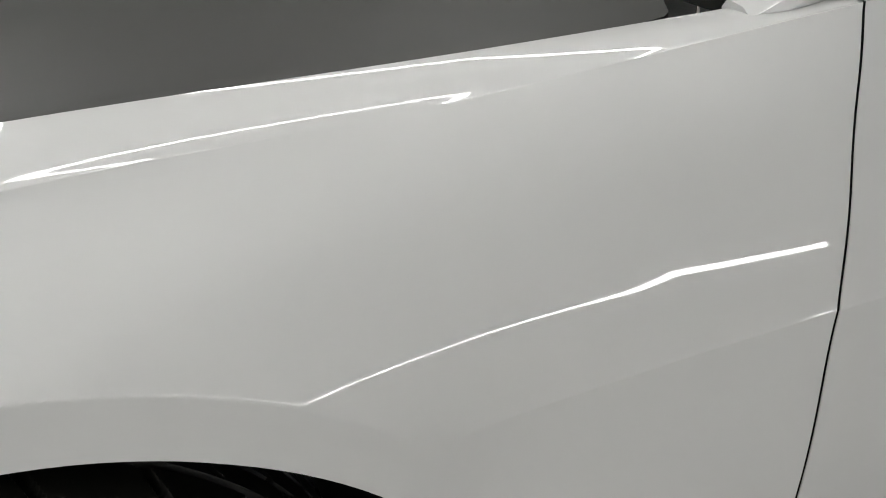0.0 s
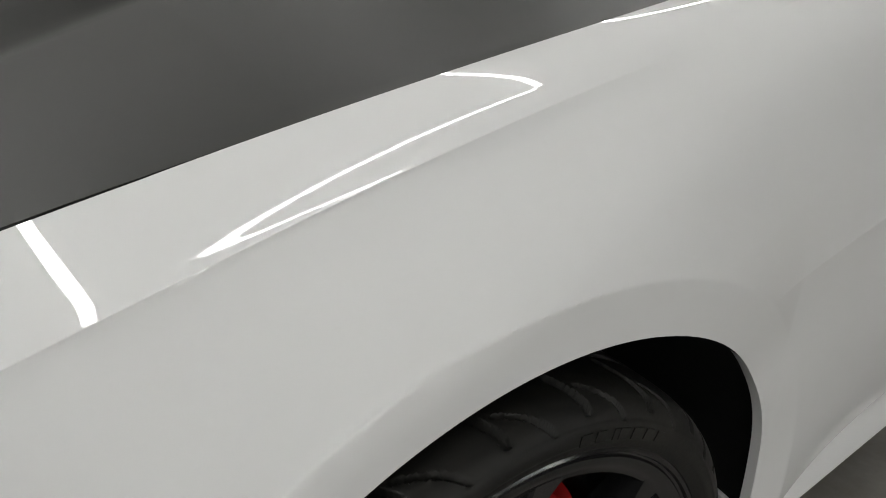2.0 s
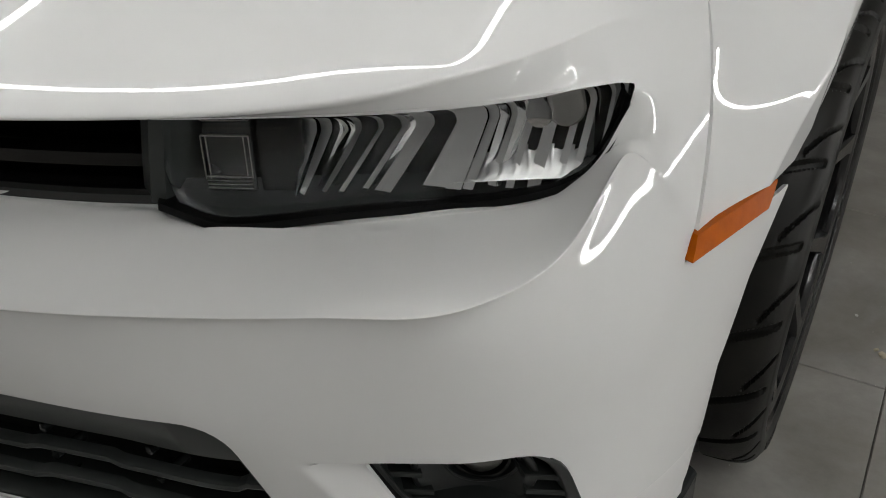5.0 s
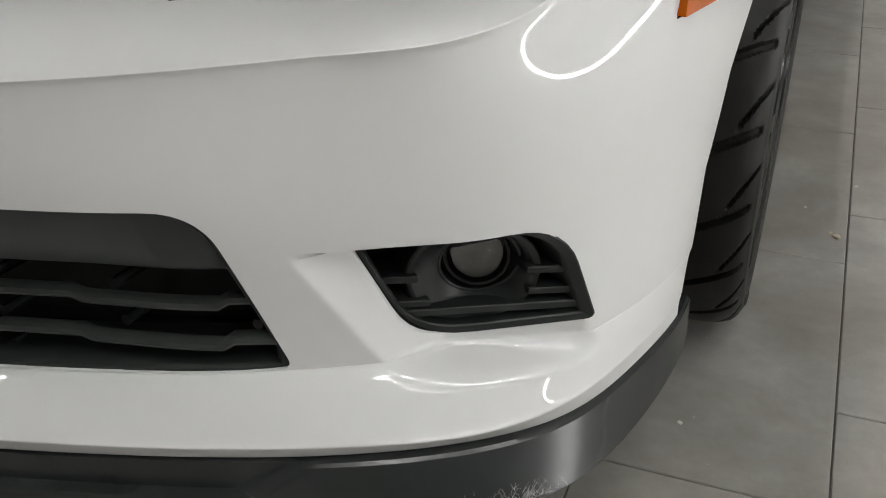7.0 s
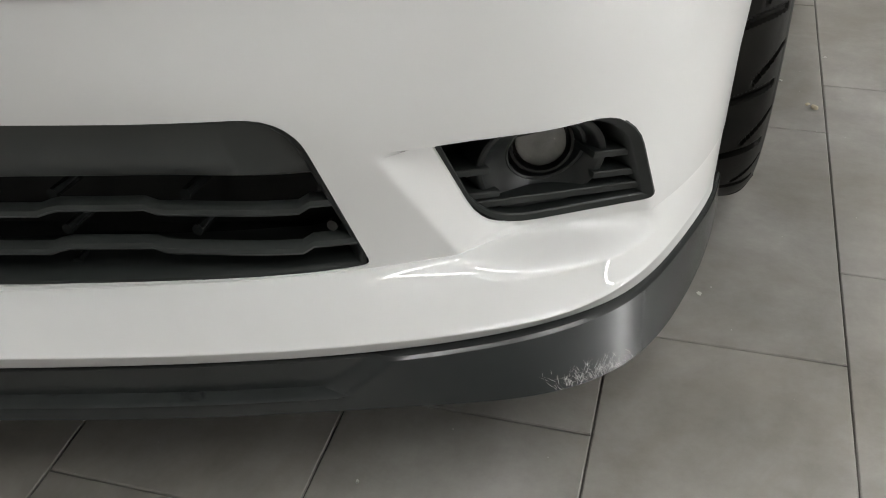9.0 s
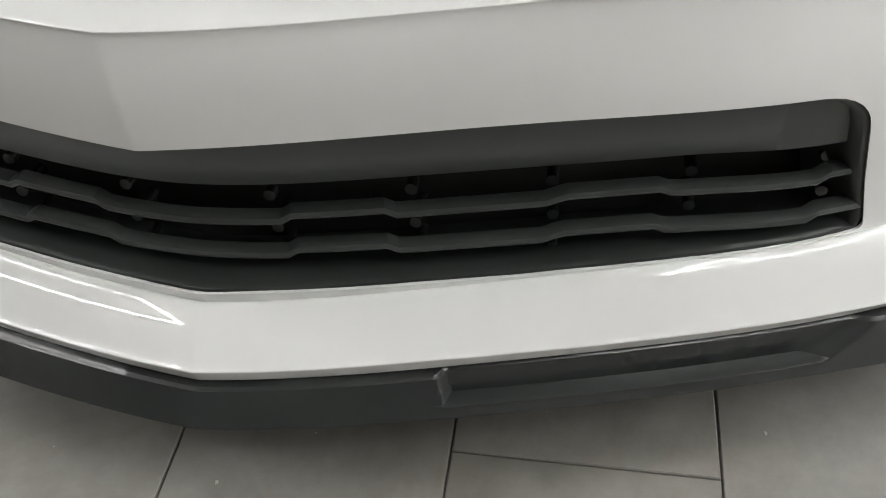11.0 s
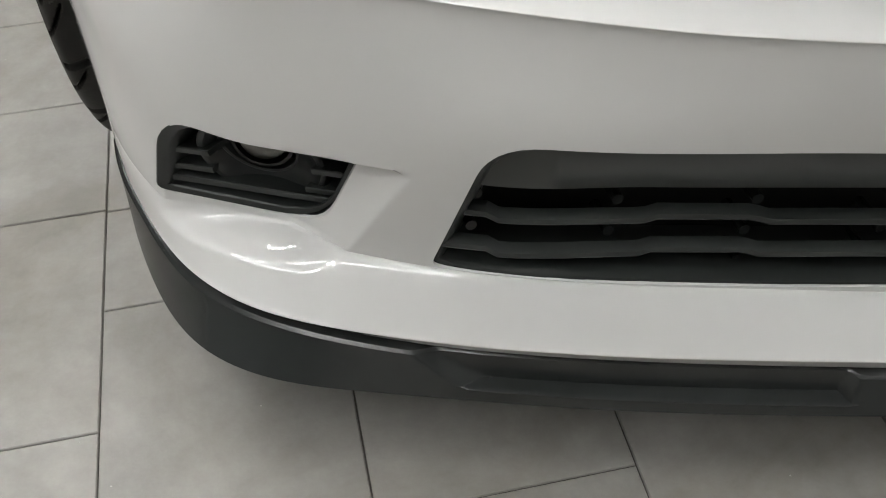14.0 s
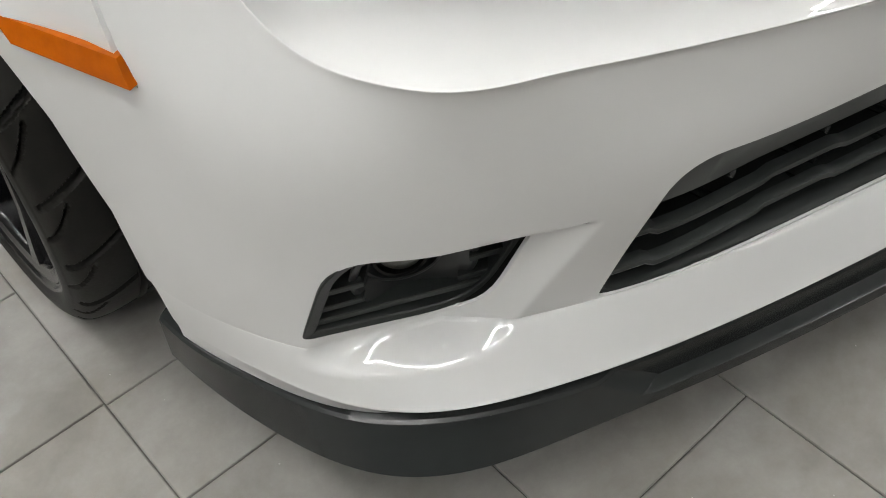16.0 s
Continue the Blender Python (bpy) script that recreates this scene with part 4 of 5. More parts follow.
def fog_slab(a0, a1, z, thick, d0, d1, side, rise=0.0):
    """A thin shelf across the pocket between two angles, from depth d0 back to d1."""
    rings = []
    for a in np.linspace(a0, a1, 9):
        zz = z + rise * (a - a0)
        rings.append([fog_place(a, zz + dz, d, side) for d, dz in ((d0 + .0012, thick / 2), (d0, thick / 2 - .0012), (d0, -thick / 2), (d1, -thick / 2), (d1, thick / 2))])
    return loft(rings)


for side in (1, -1):
    fog = empty("fog_lamp", "round fog lamp in a black finned bezel", "")
    fog.parent = car
    part("bezel", loft([fog_ring(.012, -.12, side), fog_ring(.001, -.05, side), fog_ring(.0, .05, side), fog_ring(.002, .42, side), fog_ring(.004, .50, side), fog_ring(.050, .62, side)], cap=False), TRIM, fog, "flush black bezel frame")
    part("pocket", loft([fog_ring(.048, .40, side), [fog_place(*FOG_MID, .052, side)] * len(FOG)], cap=False), DUCT, fog, "dark back of the pocket")
    mid, lamp_mid = (47.3, .3720), (48.0, .3790)
    part("funnel", loft([fog_circle(mid, .0605, .050, side), fog_circle(mid, .0600, .017, side), fog_circle(mid, .0585, .0155, side), fog_circle(mid, .0545, .0155, side), fog_circle(mid, .0535, .0165, side),
                         fog_circle((47.6, .375), .046, .022, side), fog_circle(lamp_mid, .0375, .031, side), fog_circle(lamp_mid, .0365, .0305, side), fog_circle(lamp_mid, .0345, .0315, side), fog_circle(lamp_mid, .033, .050, side)], cap=False), SATIN, fog, "dished black scoop round the lamp")
    for a, z, dd in ((43.1, .373, 1.4), (44.0, .3425, 1.2), (50.9, .378, 1.1), (51.2, .352, 1.2)):
        part("fin", fog_slab(a - dd, a + dd, z, .0075, .010, .048, side), TRIM, fog)
    part("lower_bar", fog_slab(43.6, 52.6, .3320, .0085, .007, .048, side, .0004), TRIM, fog, "black cross bar")
    cc = fog_place(lamp_mid[0] + .2, lamp_mid[1] + .002, .044, side)
    ax = (side * .34, -1, .10)
    part("lamp_cup", disc_stack(cc, ax, [(-.03, .034), (-.004, .034), (.004, .0325), (.004, .0295), (-.002, .027), (-.006, .0255)], 48), GLOSS, fog)
    part("reflector", disc_stack(cc, ax, [(-.004, .0255), (-.014, .021), (-.022, .011), (-.024, .001)], 48), LAMP_BOWL, fog)
    part("bulb", disc_stack(cc, ax, [(-.024, .006), (-.010, .006), (-.006, .004), (-.005, .0005)], 24), CHROME, fog)
    part("lens", disc_stack(cc, ax, [(-.002, .0250), (.003, .0245), (.008, .021), (.012, .013), (.0135, .001)], 48), CLEAR, fog, "clear round lens")

# ------------------------------------------------------------------ headlamps and upper grille
def slot_y(x, z):
    """Depth of the headlamp lens at a width and height."""
    x = abs(x)
    top = spline([0, .25, .492, .69, .836], [-.077, -.002, .104, .209, .318], [x])[0]
    low = spline([0, .25, .466, .60, .775, .836], [-.022, .033, .106, .188, .290, .318], [x])[0]
    t = min(max((z - .63) / .125, 0), 1)
    return float(low * (1 - t) + top * t)


def slot_top(x):
    return float(spline([0, .25, .492, .69, .836], [.738, .742, .747, .754, .766], [abs(x)])[0])


def slot_low(x):
    return float(np.interp(abs(x), [0, .466, .505, .53, .70, .775, .806, .826, .836], [.655, .652, .627, .624, .638, .653, .672, .710, .76]))


for side in (1, -1):
    lamp = empty("headlight", "clear-lens headlight with chrome reflector and smoked inner end", "")
    lamp.parent = car

    def strip(x0, x1, n, f_top, f_low, off, rows=6):
        rr = []
        for x in np.linspace(x0, x1, n):
            zt, zl = f_top(x), f_low(x)
            rr.append([(side * x, slot_y(x, z) + off(x, (zt - z) / max(zt - zl, 1e-6)), z) for z in np.linspace(zt, zl, rows)])
        return rr

    lens = loft(strip(.478, .838, 60, lambda x: slot_top(x) + .004, lambda x: slot_low(x) - .003, lambda x, t: .014 - .006 * math.sin(math.pi * t)), cap=False, loop=False)
    o = part("lens", lens, CLEAR, lamp, "clear curved outer lens")
    sm = o.modifiers.new("thickness", "SOLIDIFY")
    sm.thickness = .0025
    o.visible_shadow = False
    part("housing", loft(strip(.462, .845, 50, lambda x: slot_top(x) + .012, lambda x: slot_low(x) - .012, lambda x, t: .128 - .028 * (2 * t - 1) ** 4), cap=False, loop=False), GLOSS, lamp, "black inner housing")
    band = loft(strip(.464, .830, 50, lambda x: max(.664 + .016 * max(x - .66, 0) / .17, slot_low(x) + .004), lambda x: slot_low(x) - .006, lambda x, t: .040 - .024 * t, 5), cap=False, loop=False)
    part("lower_trim", band, SMOKED, lamp, "dark glossy lower band")
    # faceted reflector: leaning chrome strips, some coloured black in place of dark reflections
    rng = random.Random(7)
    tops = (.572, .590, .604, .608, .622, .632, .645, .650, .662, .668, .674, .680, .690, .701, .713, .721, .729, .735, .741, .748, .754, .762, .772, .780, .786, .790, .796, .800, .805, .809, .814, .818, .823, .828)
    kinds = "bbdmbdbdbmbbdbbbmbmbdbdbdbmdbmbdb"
    for i, kind in enumerate(kinds):
        xa, xb = tops[i], tops[i + 1]
        da = .046 + rng.uniform(-.004, .004)
        db = da + (.010 if kind == "m" else -.006 if kind == "b" else .002) * (xb - xa) / .012
        tilt = {"b": .050, "m": .036, "d": .016}[kind] + rng.uniform(-.004, .004)
        rings = []
        for u in np.linspace(0, 1, 3):
            x0 = xa + (xb - xa) * u
            ring = []
            for t in np.linspace(0, 1, 7):
                lean = float(np.interp(x0, (.57, .64, .69, .72, .80, .83), (-.012, -.045, -.046, -.022, -.004, .006)))
                x = max(x0 + lean * t, .566 + .004 * u)
                z = slot_top(x) - .001 + (.655 - slot_top(x)) * t
                ring.append((side * x, slot_y(x, z) + da + (db - da) * u + tilt * (.55 - t) - .012 * t * (t - 1) + .004 * rng.uniform(-.1, .1), z))
            rings.append(ring)
        part("reflector", loft(rings, cap=False, loop=False), GLOSS if kind == "d" else REFLECTOR if kind == "b" else CHROME, lamp, "faceted reflector strip, chrome or black for dark reflections", angle=70)
    # rippled bowl along the bottom, open upwards
    rings = []
    for x in np.linspace(.690, .812, 62):
        u = (x - .690) / .122
        rise = .024 * max(math.sin(math.pi * u), 0) ** .6
        ripple = .0016 * math.sin(x * 620) + .0010 * math.sin(x * 1130 + 1.0)
        rings.append([(side * (x + .004 * math.sin(5 * t)), slot_y(x, .662 + rise * t) + .019 + .030 * t + ripple * t, .660 + .006 * u + rise * t - .004 * t * (1 - t)) for t in np.linspace(0, 1, 6)])
    part("bowl", loft(rings, cap=False, loop=False), REFLECTOR, lamp, "rippled chrome bowl", angle=60)
    bx0, bz0 = .760, .731
    part("bulb_cap", disc_stack((side * bx0, slot_y(bx0, bz0) + .030, bz0), (side * .35, -1, .25), [(-.03, .012), (.004, .0125), (.007, .0115), (.008, .006), (.0085, .0005)], 32), CHROME, lamp, "round chrome bulb cap")
    part("bulb_holder", disc_stack((side * (bx0 + .016), slot_y(bx0 + .016, bz0) + .042, bz0), (side * .35, -1, .25), [(-.03, .016), (.002, .018), (.004, .016), (.004, .001)], 32), STEEL, lamp)
    # turn signal behind the smoked end
    cx = .512
    turn = Matrix.Rotation(radians(side * 26), 3, "Z")
    part("signal_box", bm_box((.045, .006, .082), (side * cx, slot_y(cx, .695) + .040, .694), .002, turn), SMOKED, lamp, "smoked square signal lens")
    for dz, hh in ((.038, .0012), (.026, .0012), (.018, .0012), (-.036, .001), (-.032, .001), (-.028, .001), (-.024, .001)):
        part("signal_rib", bm_box((.042, .002, hh), (side * cx, slot_y(cx, .695) + .0355, .694 + dz), 0, turn), STEEL, lamp)
    for dx in (-.019, -.015, .015, .019):
        part("signal_rib", bm_box((.0008, .002, .044), (side * (cx + dx), slot_y(cx + dx, .695) + .0355, .690), 0, turn), STEEL, lamp)
    part("inner_panel", bm_box((.042, .010, .090), (side * .552, slot_y(.552, .69) + .042, .697), .003, Matrix.Rotation(radians(side * 27), 3, "Z")), GLOSS, lamp)
    path = polyline([(side * x, slot_y(x, slot_low(x)) + .002, slot_low(x) - .0005) for x in (.468, .490, .506, .53, .60, .70, .775, .803, .822, .833)], 50)
    part("seal", sweep(path if side > 0 else path[::-1], [(.001, .007), (.003, .0), (-.02, -.004), (-.03, .0), (-.02, .008)]), GLOSS, lamp, "black rubber seal")

upper_grille = empty("upper_grille", "gloss black upper grille with one cross bar", "")
upper_grille.parent = car
gx = np.linspace(-.462, .462, 61)


def grille_path(z, off):
    return [(x, slot_y(x, z) + off, z) for x in gx]


part("grille_bar", sweep(grille_path(.696, .022), [(.0, .010), (.006, .007), (.006, -.006), (-.004, -.012), (-.03, -.012), (-.03, .010)]), GLOSS, upper_grille, "gloss black cross bar")
part("grille_rim", sweep(grille_path(.661, .014), [(.0, .004), (.004, 0), (.0, -.012), (-.05, -.012), (-.05, .004)]), GLOSS, upper_grille)
part("grille_rim", sweep(grille_path(.741, .018), [(.0, .006), (.002, -.003), (-.05, -.003), (-.05, .006)]), GLOSS, upper_grille)
part("grille_back", sweep(grille_path(.70, .085), [(.0, .06), (.0, -.06), (-.004, -.06), (-.004, .06)]), DARK, upper_grille)
for sgn in (1, -1):
    for xx, tilt in ((.462, 1),):
        path = [(sgn * (xx - .004), slot_y(xx, .655) + .012, .652), (sgn * (xx + .008), slot_y(xx, .70) + .012, .70), (sgn * (xx + .022), slot_y(xx, .745) + .012, .748)]
        bm = loft([[(p[0] - sgn * .012, p[1], p[2]), (p[0], p[1] - .004, p[2]), (p[0] + sgn * .010, p[1] + .004, p[2]), (p[0] + sgn * .010, p[1] + .06, p[2]), (p[0] - sgn * .012, p[1] + .06, p[2])] for p in path])
        part("grille_end", bm, TRIM, upper_grille)

# scrapes at the splitter's corner
top_r, low_r = polar(SPL_TOP), polar(SPL_LOW)
rg = random.Random(11)
sv, sf = [], []


def on_splitter(a, w):
    t = spline(top_r[:, 0], top_r[:, 1:], [a])[0] * (1 - w) + spline(low_r[:, 0], low_r[:, 1:], [a])[0] * w
    r = t[0] + .0006
    return np.array((math.sin(radians(a)) * r, AXIS - math.cos(radians(a)) * r, t[1]))


for _ in range(170):
    a = rg.gauss(47.2, 1.3)
    w = 1.0 - abs(rg.gauss(0, .12)) - .03
    if not (44.2 < a < 50.0 and w > .62):
        continue
    long_, lean, wide = rg.uniform(.04, .15), rg.uniform(-.55, .55), rg.uniform(.010, .035)
    p = [on_splitter(a, w), on_splitter(a + wide, w), on_splitter(a + lean + wide * .4, max(w - long_, .3))]
    n = len(sv)
    sv += [tuple(q) for q in p]
    sf.append((n, n + 1, n + 2))
tagged(mesh_object("scrape_marks", sv, sf, SCUFF, car, "pale scrape marks"), kind="stuff")

# ------------------------------------------------------------------ side marker lamps
for side in (1, -1):
    mk = empty("side_marker", "amber side marker lamp at the wheel arch", "")
    mk.parent = car
    rings = []
    for t in np.linspace(0, 1, 9):
        top = np.array((.902, .343, .6165)) * (1 - t) + np.array((.9445, .487, .6130)) * t
        low = np.array((.904, .331, .5925)) * (1 - t) + np.array((.9450, .459, .5940)) * t
        b = np.array((.003, -.0015, 0))
        mid = (top + low) / 2 + np.array((.0004, 0, 0))
        d = np.array((-.018, .006, 0))
        rings.append([(side * p[0], p[1], p[2]) for p in (top + b, mid + b, low + b, low + d, top + d)])
    part("lens", loft(rings), AMBER, mk, "amber plastic lens")

# ------------------------------------------------------------------ cabin front: windscreen, pillars, mirrors, roof
for side in (1, -1):
    path = polyline([(side * .778, 1.655, .900), (side * .782, 1.70, .920), (side * .772, 1.79, .968), (side * .738, 1.98, 1.085), (side * .69, 2.20, 1.22), (side * .66, 2.42, 1.30)], 24)
    part("pillar", sweep(path if side > 0 else path[::-1], [(.024, -.03), (.032, -.004), (.028, .008), (.012, .016), (-.018, .018), (-.028, .008), (-.028, -.02)]), PAINT, car, "white windscreen pillar")
    v = [(side * x, y, z) for x, y, z in ((.83, 1.72, .93), (.80, 2.0, 1.10), (.74, 2.35, 1.29), (.74, 2.78, 1.30), (.82, 2.78, .95))]
    mesh_object("side_window", v, [tuple(range(5))], SMOKE, car, "dark side glass")
    mir = part("mirror", disc_stack((side * 1.00, 1.80, 1.005), (0, 1, 0), [(-.10, .012), (-.085, .055), (-.05, .082), (0, .096), (.05, .099), (.062, .094), (.064, .088)], 40), PAINT, car, "white door mirror")
    sc = Matrix.Translation((side * 1.00, 1.80, 1.005)) @ Matrix.Diagonal((1.15, 1.0, .72, 1)) @ Matrix.Translation((-side * 1.00, -1.80, -1.005))
    mir.data.transform(sc)
    part("mirror_base", bm_box((.14, .06, .05), (side * .90, 1.815, .945), .012), TRIM, mir, "black mirror foot")
ws = []
for t in np.linspace(0, 1, 12):
    y, z, h = 1.64 + .76 * t, .870 + .44 * t - .05 * t * t, .755 - .10 * t
    ws.append([(x * h, y + .10 * (1 - x * x) * -.9 + .09, z + .03 * (1 - x * x)) for x in np.linspace(-1, 1, 17)])
part("windscreen", loft(ws, cap=False, loop=False), SMOKE, car, "dark tinted windscreen")
part("cowl", loft([[(x, 1.665 - .085 * abs(x / .75) ** 2.5 + d, .862 + .02 * (1 - abs(x) / .75) + e) for d, e in ((-.03, -.02), (.0, -.004), (.10, -.03), (.10, -.06))] for x in np.linspace(-.74, .74, 31)]), TRIM, car, "black cowl under the windscreen")
roof = []
for y, z, h in ((2.42, 1.27, .64), (2.55, 1.31, .66), (2.80, 1.33, .67)):
    roof.append([(x * h, y, z + .04 * (1 - x * x)) for x in np.linspace(-1, 1, 13)])
part("roof", loft(roof, cap=False, loop=False), PAINT, car, "white roof")
part("cabin_floor", bm_box((1.5, 1.4, .06), (0, 2.1, .30)), DARK, car)
part("firewall", bm_box((1.45, .04, .60), (0, 1.62, .55)), DARK, car)
part("underbody", bm_box((1.10, 2.5, .05), (0, 1.50, .20)), DARK, car)
# plain rear of the body
rear = []
for y, w, low, mid, sh, top, half in ((2.795, .945, .27, .55, .93, 1.365, .66), (3.2, .955, .27, .56, .95, 1.35, .63), (3.6, .965, .27, .58, .97, 1.20, .60), (4.0, .955, .28, .60, .98, 1.04, .60), (4.4, .92, .30, .60, .95, .985, .58), (4.66, .86, .36, .60, .90, .93, .55), (4.74, .80, .42, .60, .85, .88, .50)):
    half_ring = [(0, low), (w * .8, low), (w * .96, low + .05), (w, mid), (w * .97, sh - .10), (w * .89, sh), (half + .10, sh + (top - sh) * .35), (half, top - .03), (half * .5, top), (0, top + .01)]
    rear.append([(x, y, z) for x, z in half_ring] + [(-x, y, z) for x, z in half_ring[-2:0:-1]])
part("rear_body", loft(rear), PAINT, car, "white rear body")
for side in (1, -1):
    build_wheel(wheel_thing(side, WHEEL[1] + 2.85), side)

# ------------------------------------------------------------------ room
LINES = [-1.010, -.702, -.397, -.090, .224, .527, .828, 1.128]      # joints between the rows
PITCH, LENGTH = .3055, .606
floor = tagged(new("floor"), "grey porcelain floor tiles laid in staggered rows", "floor", kind="structure")
me_plane = [(-6, -6, -.004), (6, -6, -.004), (6, 9, -.004), (-6, 9, -.004)]
gr = mesh_object("grout", me_plane, [(0, 1, 2, 3)], GROUT, floor)


def row_line(k):
    """Place of the joint where row k begins."""
    return LINES[k] if 0 <= k < 8 else LINES[0] + PITCH * k if k < 0 else LINES[7] + PITCH * (k - 7)


def tile_shape(width, length):
    w, l, b = width / 2 - .0011, length / 2 - .0011, .0014
    v = [(-w, -l, -.006), (w, -l, -.006), (w, l, -.006), (-w, l, -.006), (-w, -l, -b), (w, -l, -b), (w, l, -b), (-w, l, -b),
         (-w + b, -l + b, 0), (w - b, -l + b, 0), (w - b, l - b, 0), (-w + b, l - b, 0)]
    f = [(8, 9, 10, 11)]
    for k in (0, 4):
        f += [(k + i, k + (i + 1) % 4, k + 4 + (i + 1) % 4, k + 4 + i) for i in range(4)]
    return v, f


tile_data = {}
rest_v, rest_f = [], []
CUT_ROWS = {0: (-.245, .361, .553), -1: (-.435, .169, .557, .823, 1.080), 6: (-.224, .381, .981, 1.543, 2.06), 7: (-.03, .577, 1.163, 1.704)}      # rows with cut tiles
for k in range(-16, 20):
    x0, x1 = row_line(k), row_line(k + 1)
    cx, wide = (x0 + x1) / 2, round(x1 - x0, 4)
    off = (.592 - .202 * (7 - k)) % LENGTH
    joints = [off + LENGTH * j for j in range(-10, 16)]
    if k in CUT_ROWS:
        cut = CUT_ROWS[k]
        joints = [cut[0] - LENGTH * j for j in range(9, 0, -1)] + list(cut) + [cut[-1] + LENGTH * j for j in range(1, 13)]
    for y0, y1 in zip(joints, joints[1:]):
        cy, size = (y0 + y1) / 2, (wide, round(y1 - y0, 4))
        if abs(cx) < 2.0 and -1.0 < cy < 2.6:
            if size not in tile_data:
                me = bpy.data.meshes.new("tile")
                tv, tf = tile_shape(*size)
                me.from_pydata(tv, [], tf)
                me.materials.append(TILE)
                tile_data[size] = me
            t = new("tile", tile_data[size])
            t.parent, t.location = floor, (cx, cy, 0)
        else:
            n = len(rest_v)
            tv, tf = tile_shape(*size)
            rest_v += [(a + cx, b + cy, c) for a, b, c in tv]
            rest_f += [tuple(i + n for i in q) for q in tf]
tagged(mesh_object("far_tiles", rest_v, rest_f, TILE, floor), kind="stuff")

CRUMB = surface("dry_crumb", (0.42, 0.36, 0.26), (0.55, 0.48, 0.36), (0.8, 0.95), 90.0, 500.0)
DUST = surface("pale_grit", (0.5, 0.49, 0.46), (0.62, 0.6, 0.57), (0.8, 0.95), 90.0, 500.0)


def crumb(at, r, seed, material, label, squash=.35):
    """A small broken flake lying on the floor."""
    rg = random.Random(seed)
    bm = bmesh.new()
    bmesh.ops.create_icosphere(bm, subdivisions=2, radius=r)
    for q in bm.verts:
        k = 1 + rg.uniform(-.35, .35)
        q.co = Vector((q.co.x * k, q.co.y * k * .7, q.co.z * squash * k))
    low = min(q.co.z for q in bm.verts)
    turn = rg.uniform(0, 6)
    bmesh.ops.rotate(bm, cent=(0, 0, 0), matrix=Matrix.Rotation(turn, 3, "Z"), verts=bm.verts)
    bmesh.ops.translate(bm, vec=(at[0], at[1], at[2] - low - .0004), verts=bm.verts)
    return tagged(part("crumb", bm, material), label, "debris", "crumbs on the floor")


for k, (x, y, r) in enumerate(((1.110, 1.066, .0085), (1.098, 1.078, .005), (1.052, 1.164, .004), (1.137, 1.284, .004), (.866, .409, .0035), (.937, .484, .004), (.58, .055, .003), (-.029, -.089, .003), (-.764, -.003, .0035))):
    crumb((x, y, 0), r, k, CRUMB if k < 2 else DUST, "pale dry crumb lying on the floor tiles")
# dry leaf and dirt lying in the lower grille
LEAF = surface("dry_leaf", (0.38, 0.34, 0.26), (0.55, 0.51, 0.42), (0.7, 0.9), 60.0, 400.0)
bm = bmesh.new()
mid = []
for i in range(7):
    u = i / 6
    w = .0075 * math.sin(math.pi * min(u * .9 + .05, 1)) + .0006
    row = [bm.verts.new((-.013 + .026 * u, k * w, .004 * abs(k) + .003 * math.sin(5 * u) + .002)) for k in (-1, -.45, 0, .45, 1)]
    mid.append(row)
for p, q in zip(mid, mid[1:]):
    for i in range(4):
        bm.faces.new((p[i], p[i + 1], q[i + 1], q[i]))
bmesh.ops.solidify(bm, geom=bm.faces[:], thickness=.0006)
bmesh.ops.transform(bm, matrix=Matrix.Translation((-.062, -.040, .2795)) @ Matrix.Rotation(.7, 4, "Z"), verts=bm.verts)
tagged(part("dry_leaf", bm, LEAF), "curled dry pale leaf lying in the lower grille", "leaf")
rg = random.Random(5)
dv, df = [], []
for _ in range(90):
    x, d, r = rg.gauss(-.10, .07), rg.uniform(.012, .06), rg.uniform(.0006, .0022)
    y = float(grille_y(x, .29)) + d
    n, a = len(dv), rg.uniform(0, 6)
    dv += [(x + r * math.cos(a + i * 2.1), y + r * math.sin(a + i * 2.1), .2745) for i in range(3)] + [(x, y, .2745 + r)]
    df += [(n, n + 1, n + 3), (n + 1, n + 2, n + 3), (n + 2, n, n + 3)]
tagged(mesh_object("grille_dirt", dv, df, DUST), "dusty dirt specks in the lower grille", "debris", kind="stuff")

rg = random.Random(3)
gv, gf = [], []
for _ in range(260):
    x, y, r = rg.uniform(-1.6, 1.7), rg.uniform(-.8, 2.4), rg.uniform(.0006, .0016)
    a = rg.uniform(0, 6)
    n = len(gv)
    gv += [(x + r * math.cos(a + i * 2.1), y + r * math.sin(a + i * 2.1), .0002) for i in range(3)] + [(x, y, r * .9)]
    gf += [(n, n + 1, n + 3), (n + 1, n + 2, n + 3), (n + 2, n, n + 3)]
tagged(mesh_object("floor_grit", gv, gf, DUST), "scattered pale grit on the floor tiles", "debris", kind="stuff")


def slab(name, size, at, material, label, category):
    return tagged(part(name, bm_box(size, at), material), label, category, kind="structure")


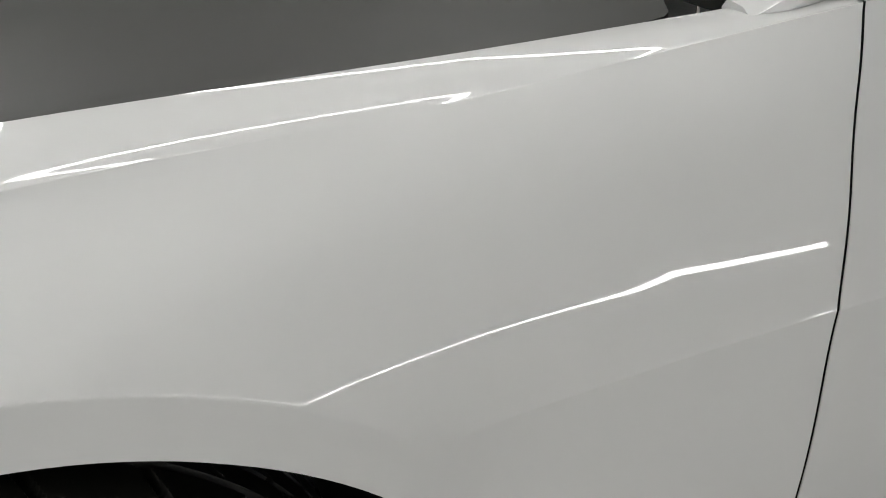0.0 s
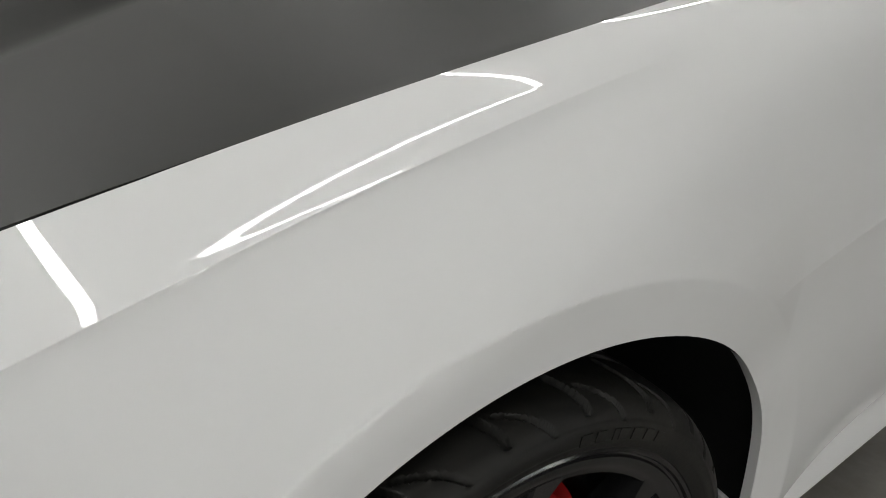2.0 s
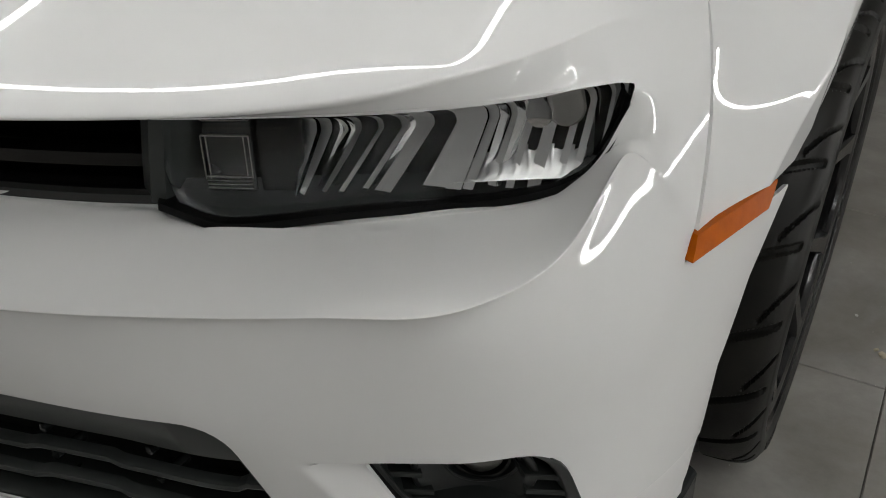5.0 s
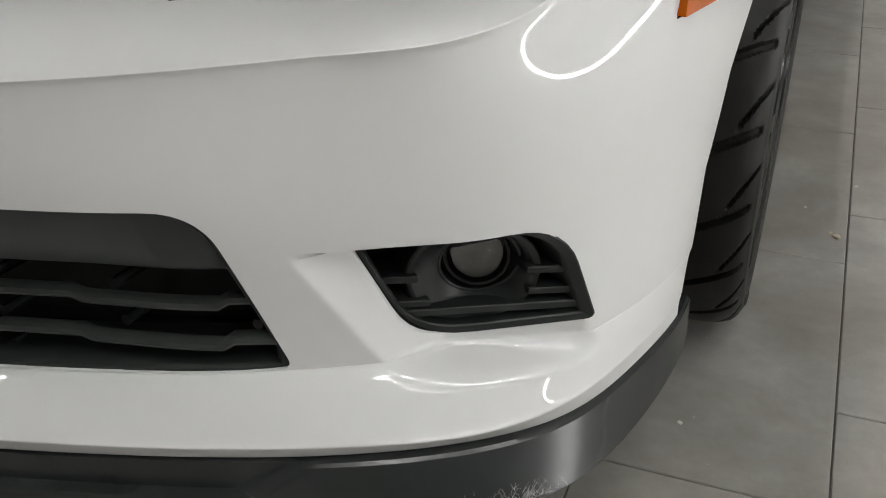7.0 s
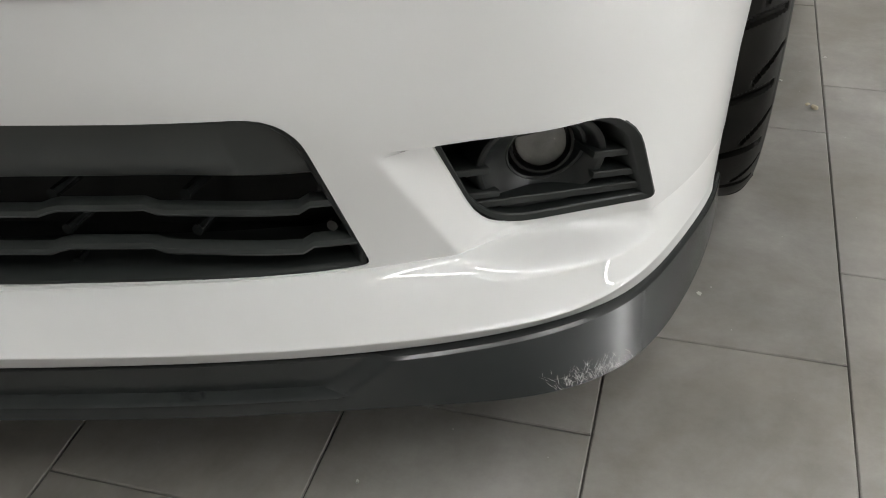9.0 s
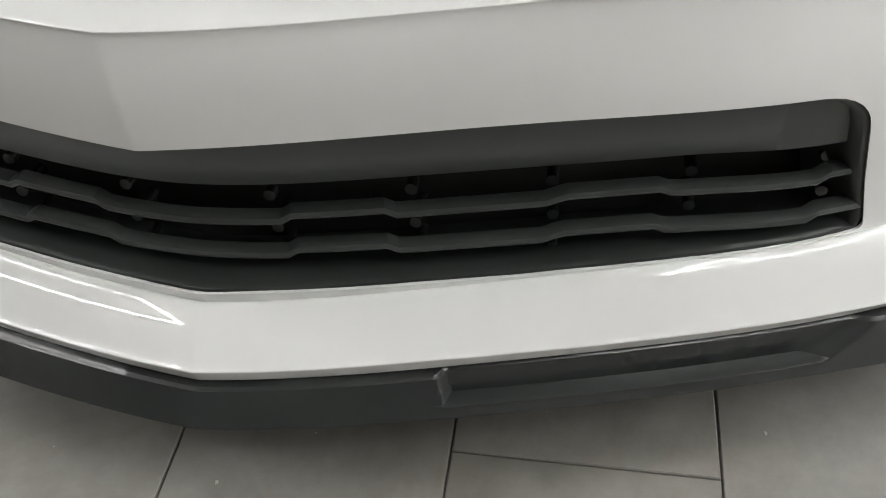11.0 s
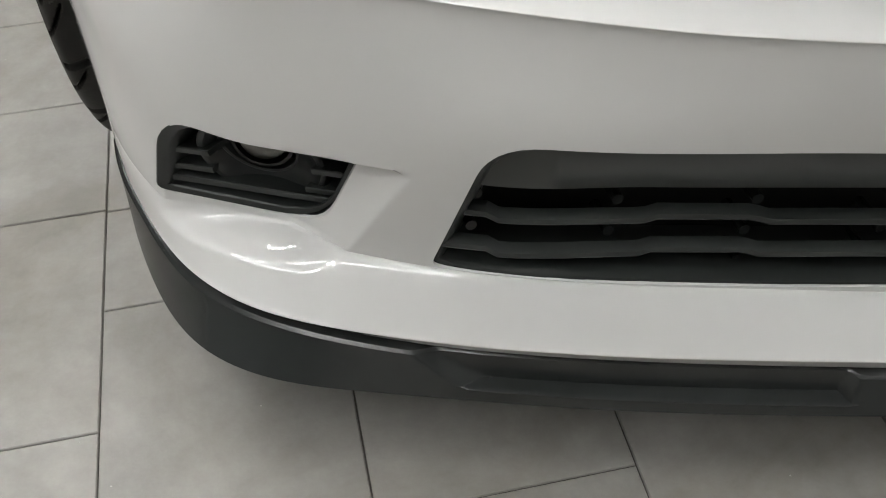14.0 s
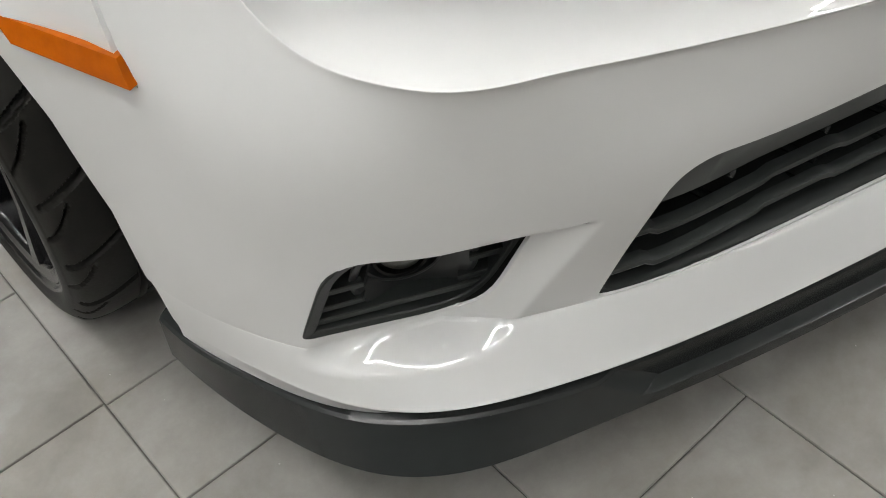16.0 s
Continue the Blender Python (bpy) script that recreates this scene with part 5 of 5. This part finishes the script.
ROOM_H = 2.65
STRIP_Z = .58
slab("wall_north", (9.0, .2, ROOM_H), (0, 7.1, ROOM_H / 2), WALL, "plain dark grey painted wall of the garage", "wall")
slab("wall_south", (9.0, .2, ROOM_H), (0, -4.6, ROOM_H / 2), WALL, "plain dark grey painted wall of the garage", "wall")
slab("wall_east", (.2, 11.5, ROOM_H), (4.3, 1.25, ROOM_H / 2), WALL, "plain dark grey painted wall of the garage", "wall")
slab("wall_west", (.2, 11.5, ROOM_H), (-4.3, 1.25, ROOM_H / 2), WALL, "plain dark grey painted wall of the garage", "wall")
slab("ceiling", (9.0, 12.0, .2), (0, 1.25, ROOM_H + .1), CEIL, "plain grey ceiling", "ceiling")


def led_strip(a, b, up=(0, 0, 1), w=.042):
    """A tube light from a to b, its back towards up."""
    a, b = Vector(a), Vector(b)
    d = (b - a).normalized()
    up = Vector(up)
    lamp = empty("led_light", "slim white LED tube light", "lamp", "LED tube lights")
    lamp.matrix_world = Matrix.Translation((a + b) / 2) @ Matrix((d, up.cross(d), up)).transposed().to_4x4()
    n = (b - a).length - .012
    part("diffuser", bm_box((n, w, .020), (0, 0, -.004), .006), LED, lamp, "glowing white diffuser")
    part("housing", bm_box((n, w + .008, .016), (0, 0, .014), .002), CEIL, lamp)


Z = ROOM_H - .025
for x0, x1, y0, y1 in ((-1.95, .50, .65, 2.60), (-1.95, .50, 4.3, 6.2)):
    xm, ym = (x0 + x1) / 2, (y0 + y1) / 2
    for y in (y0, y1):
        led_strip((x0 + .02, y, Z), (xm, y, Z))
        led_strip((xm, y, Z), (x1 - .02, y, Z))
    for x in (x0, x1):
        led_strip((x, y0 + .02, Z), (x, ym, Z))
        led_strip((x, ym, Z), (x, y1 - .02, Z))
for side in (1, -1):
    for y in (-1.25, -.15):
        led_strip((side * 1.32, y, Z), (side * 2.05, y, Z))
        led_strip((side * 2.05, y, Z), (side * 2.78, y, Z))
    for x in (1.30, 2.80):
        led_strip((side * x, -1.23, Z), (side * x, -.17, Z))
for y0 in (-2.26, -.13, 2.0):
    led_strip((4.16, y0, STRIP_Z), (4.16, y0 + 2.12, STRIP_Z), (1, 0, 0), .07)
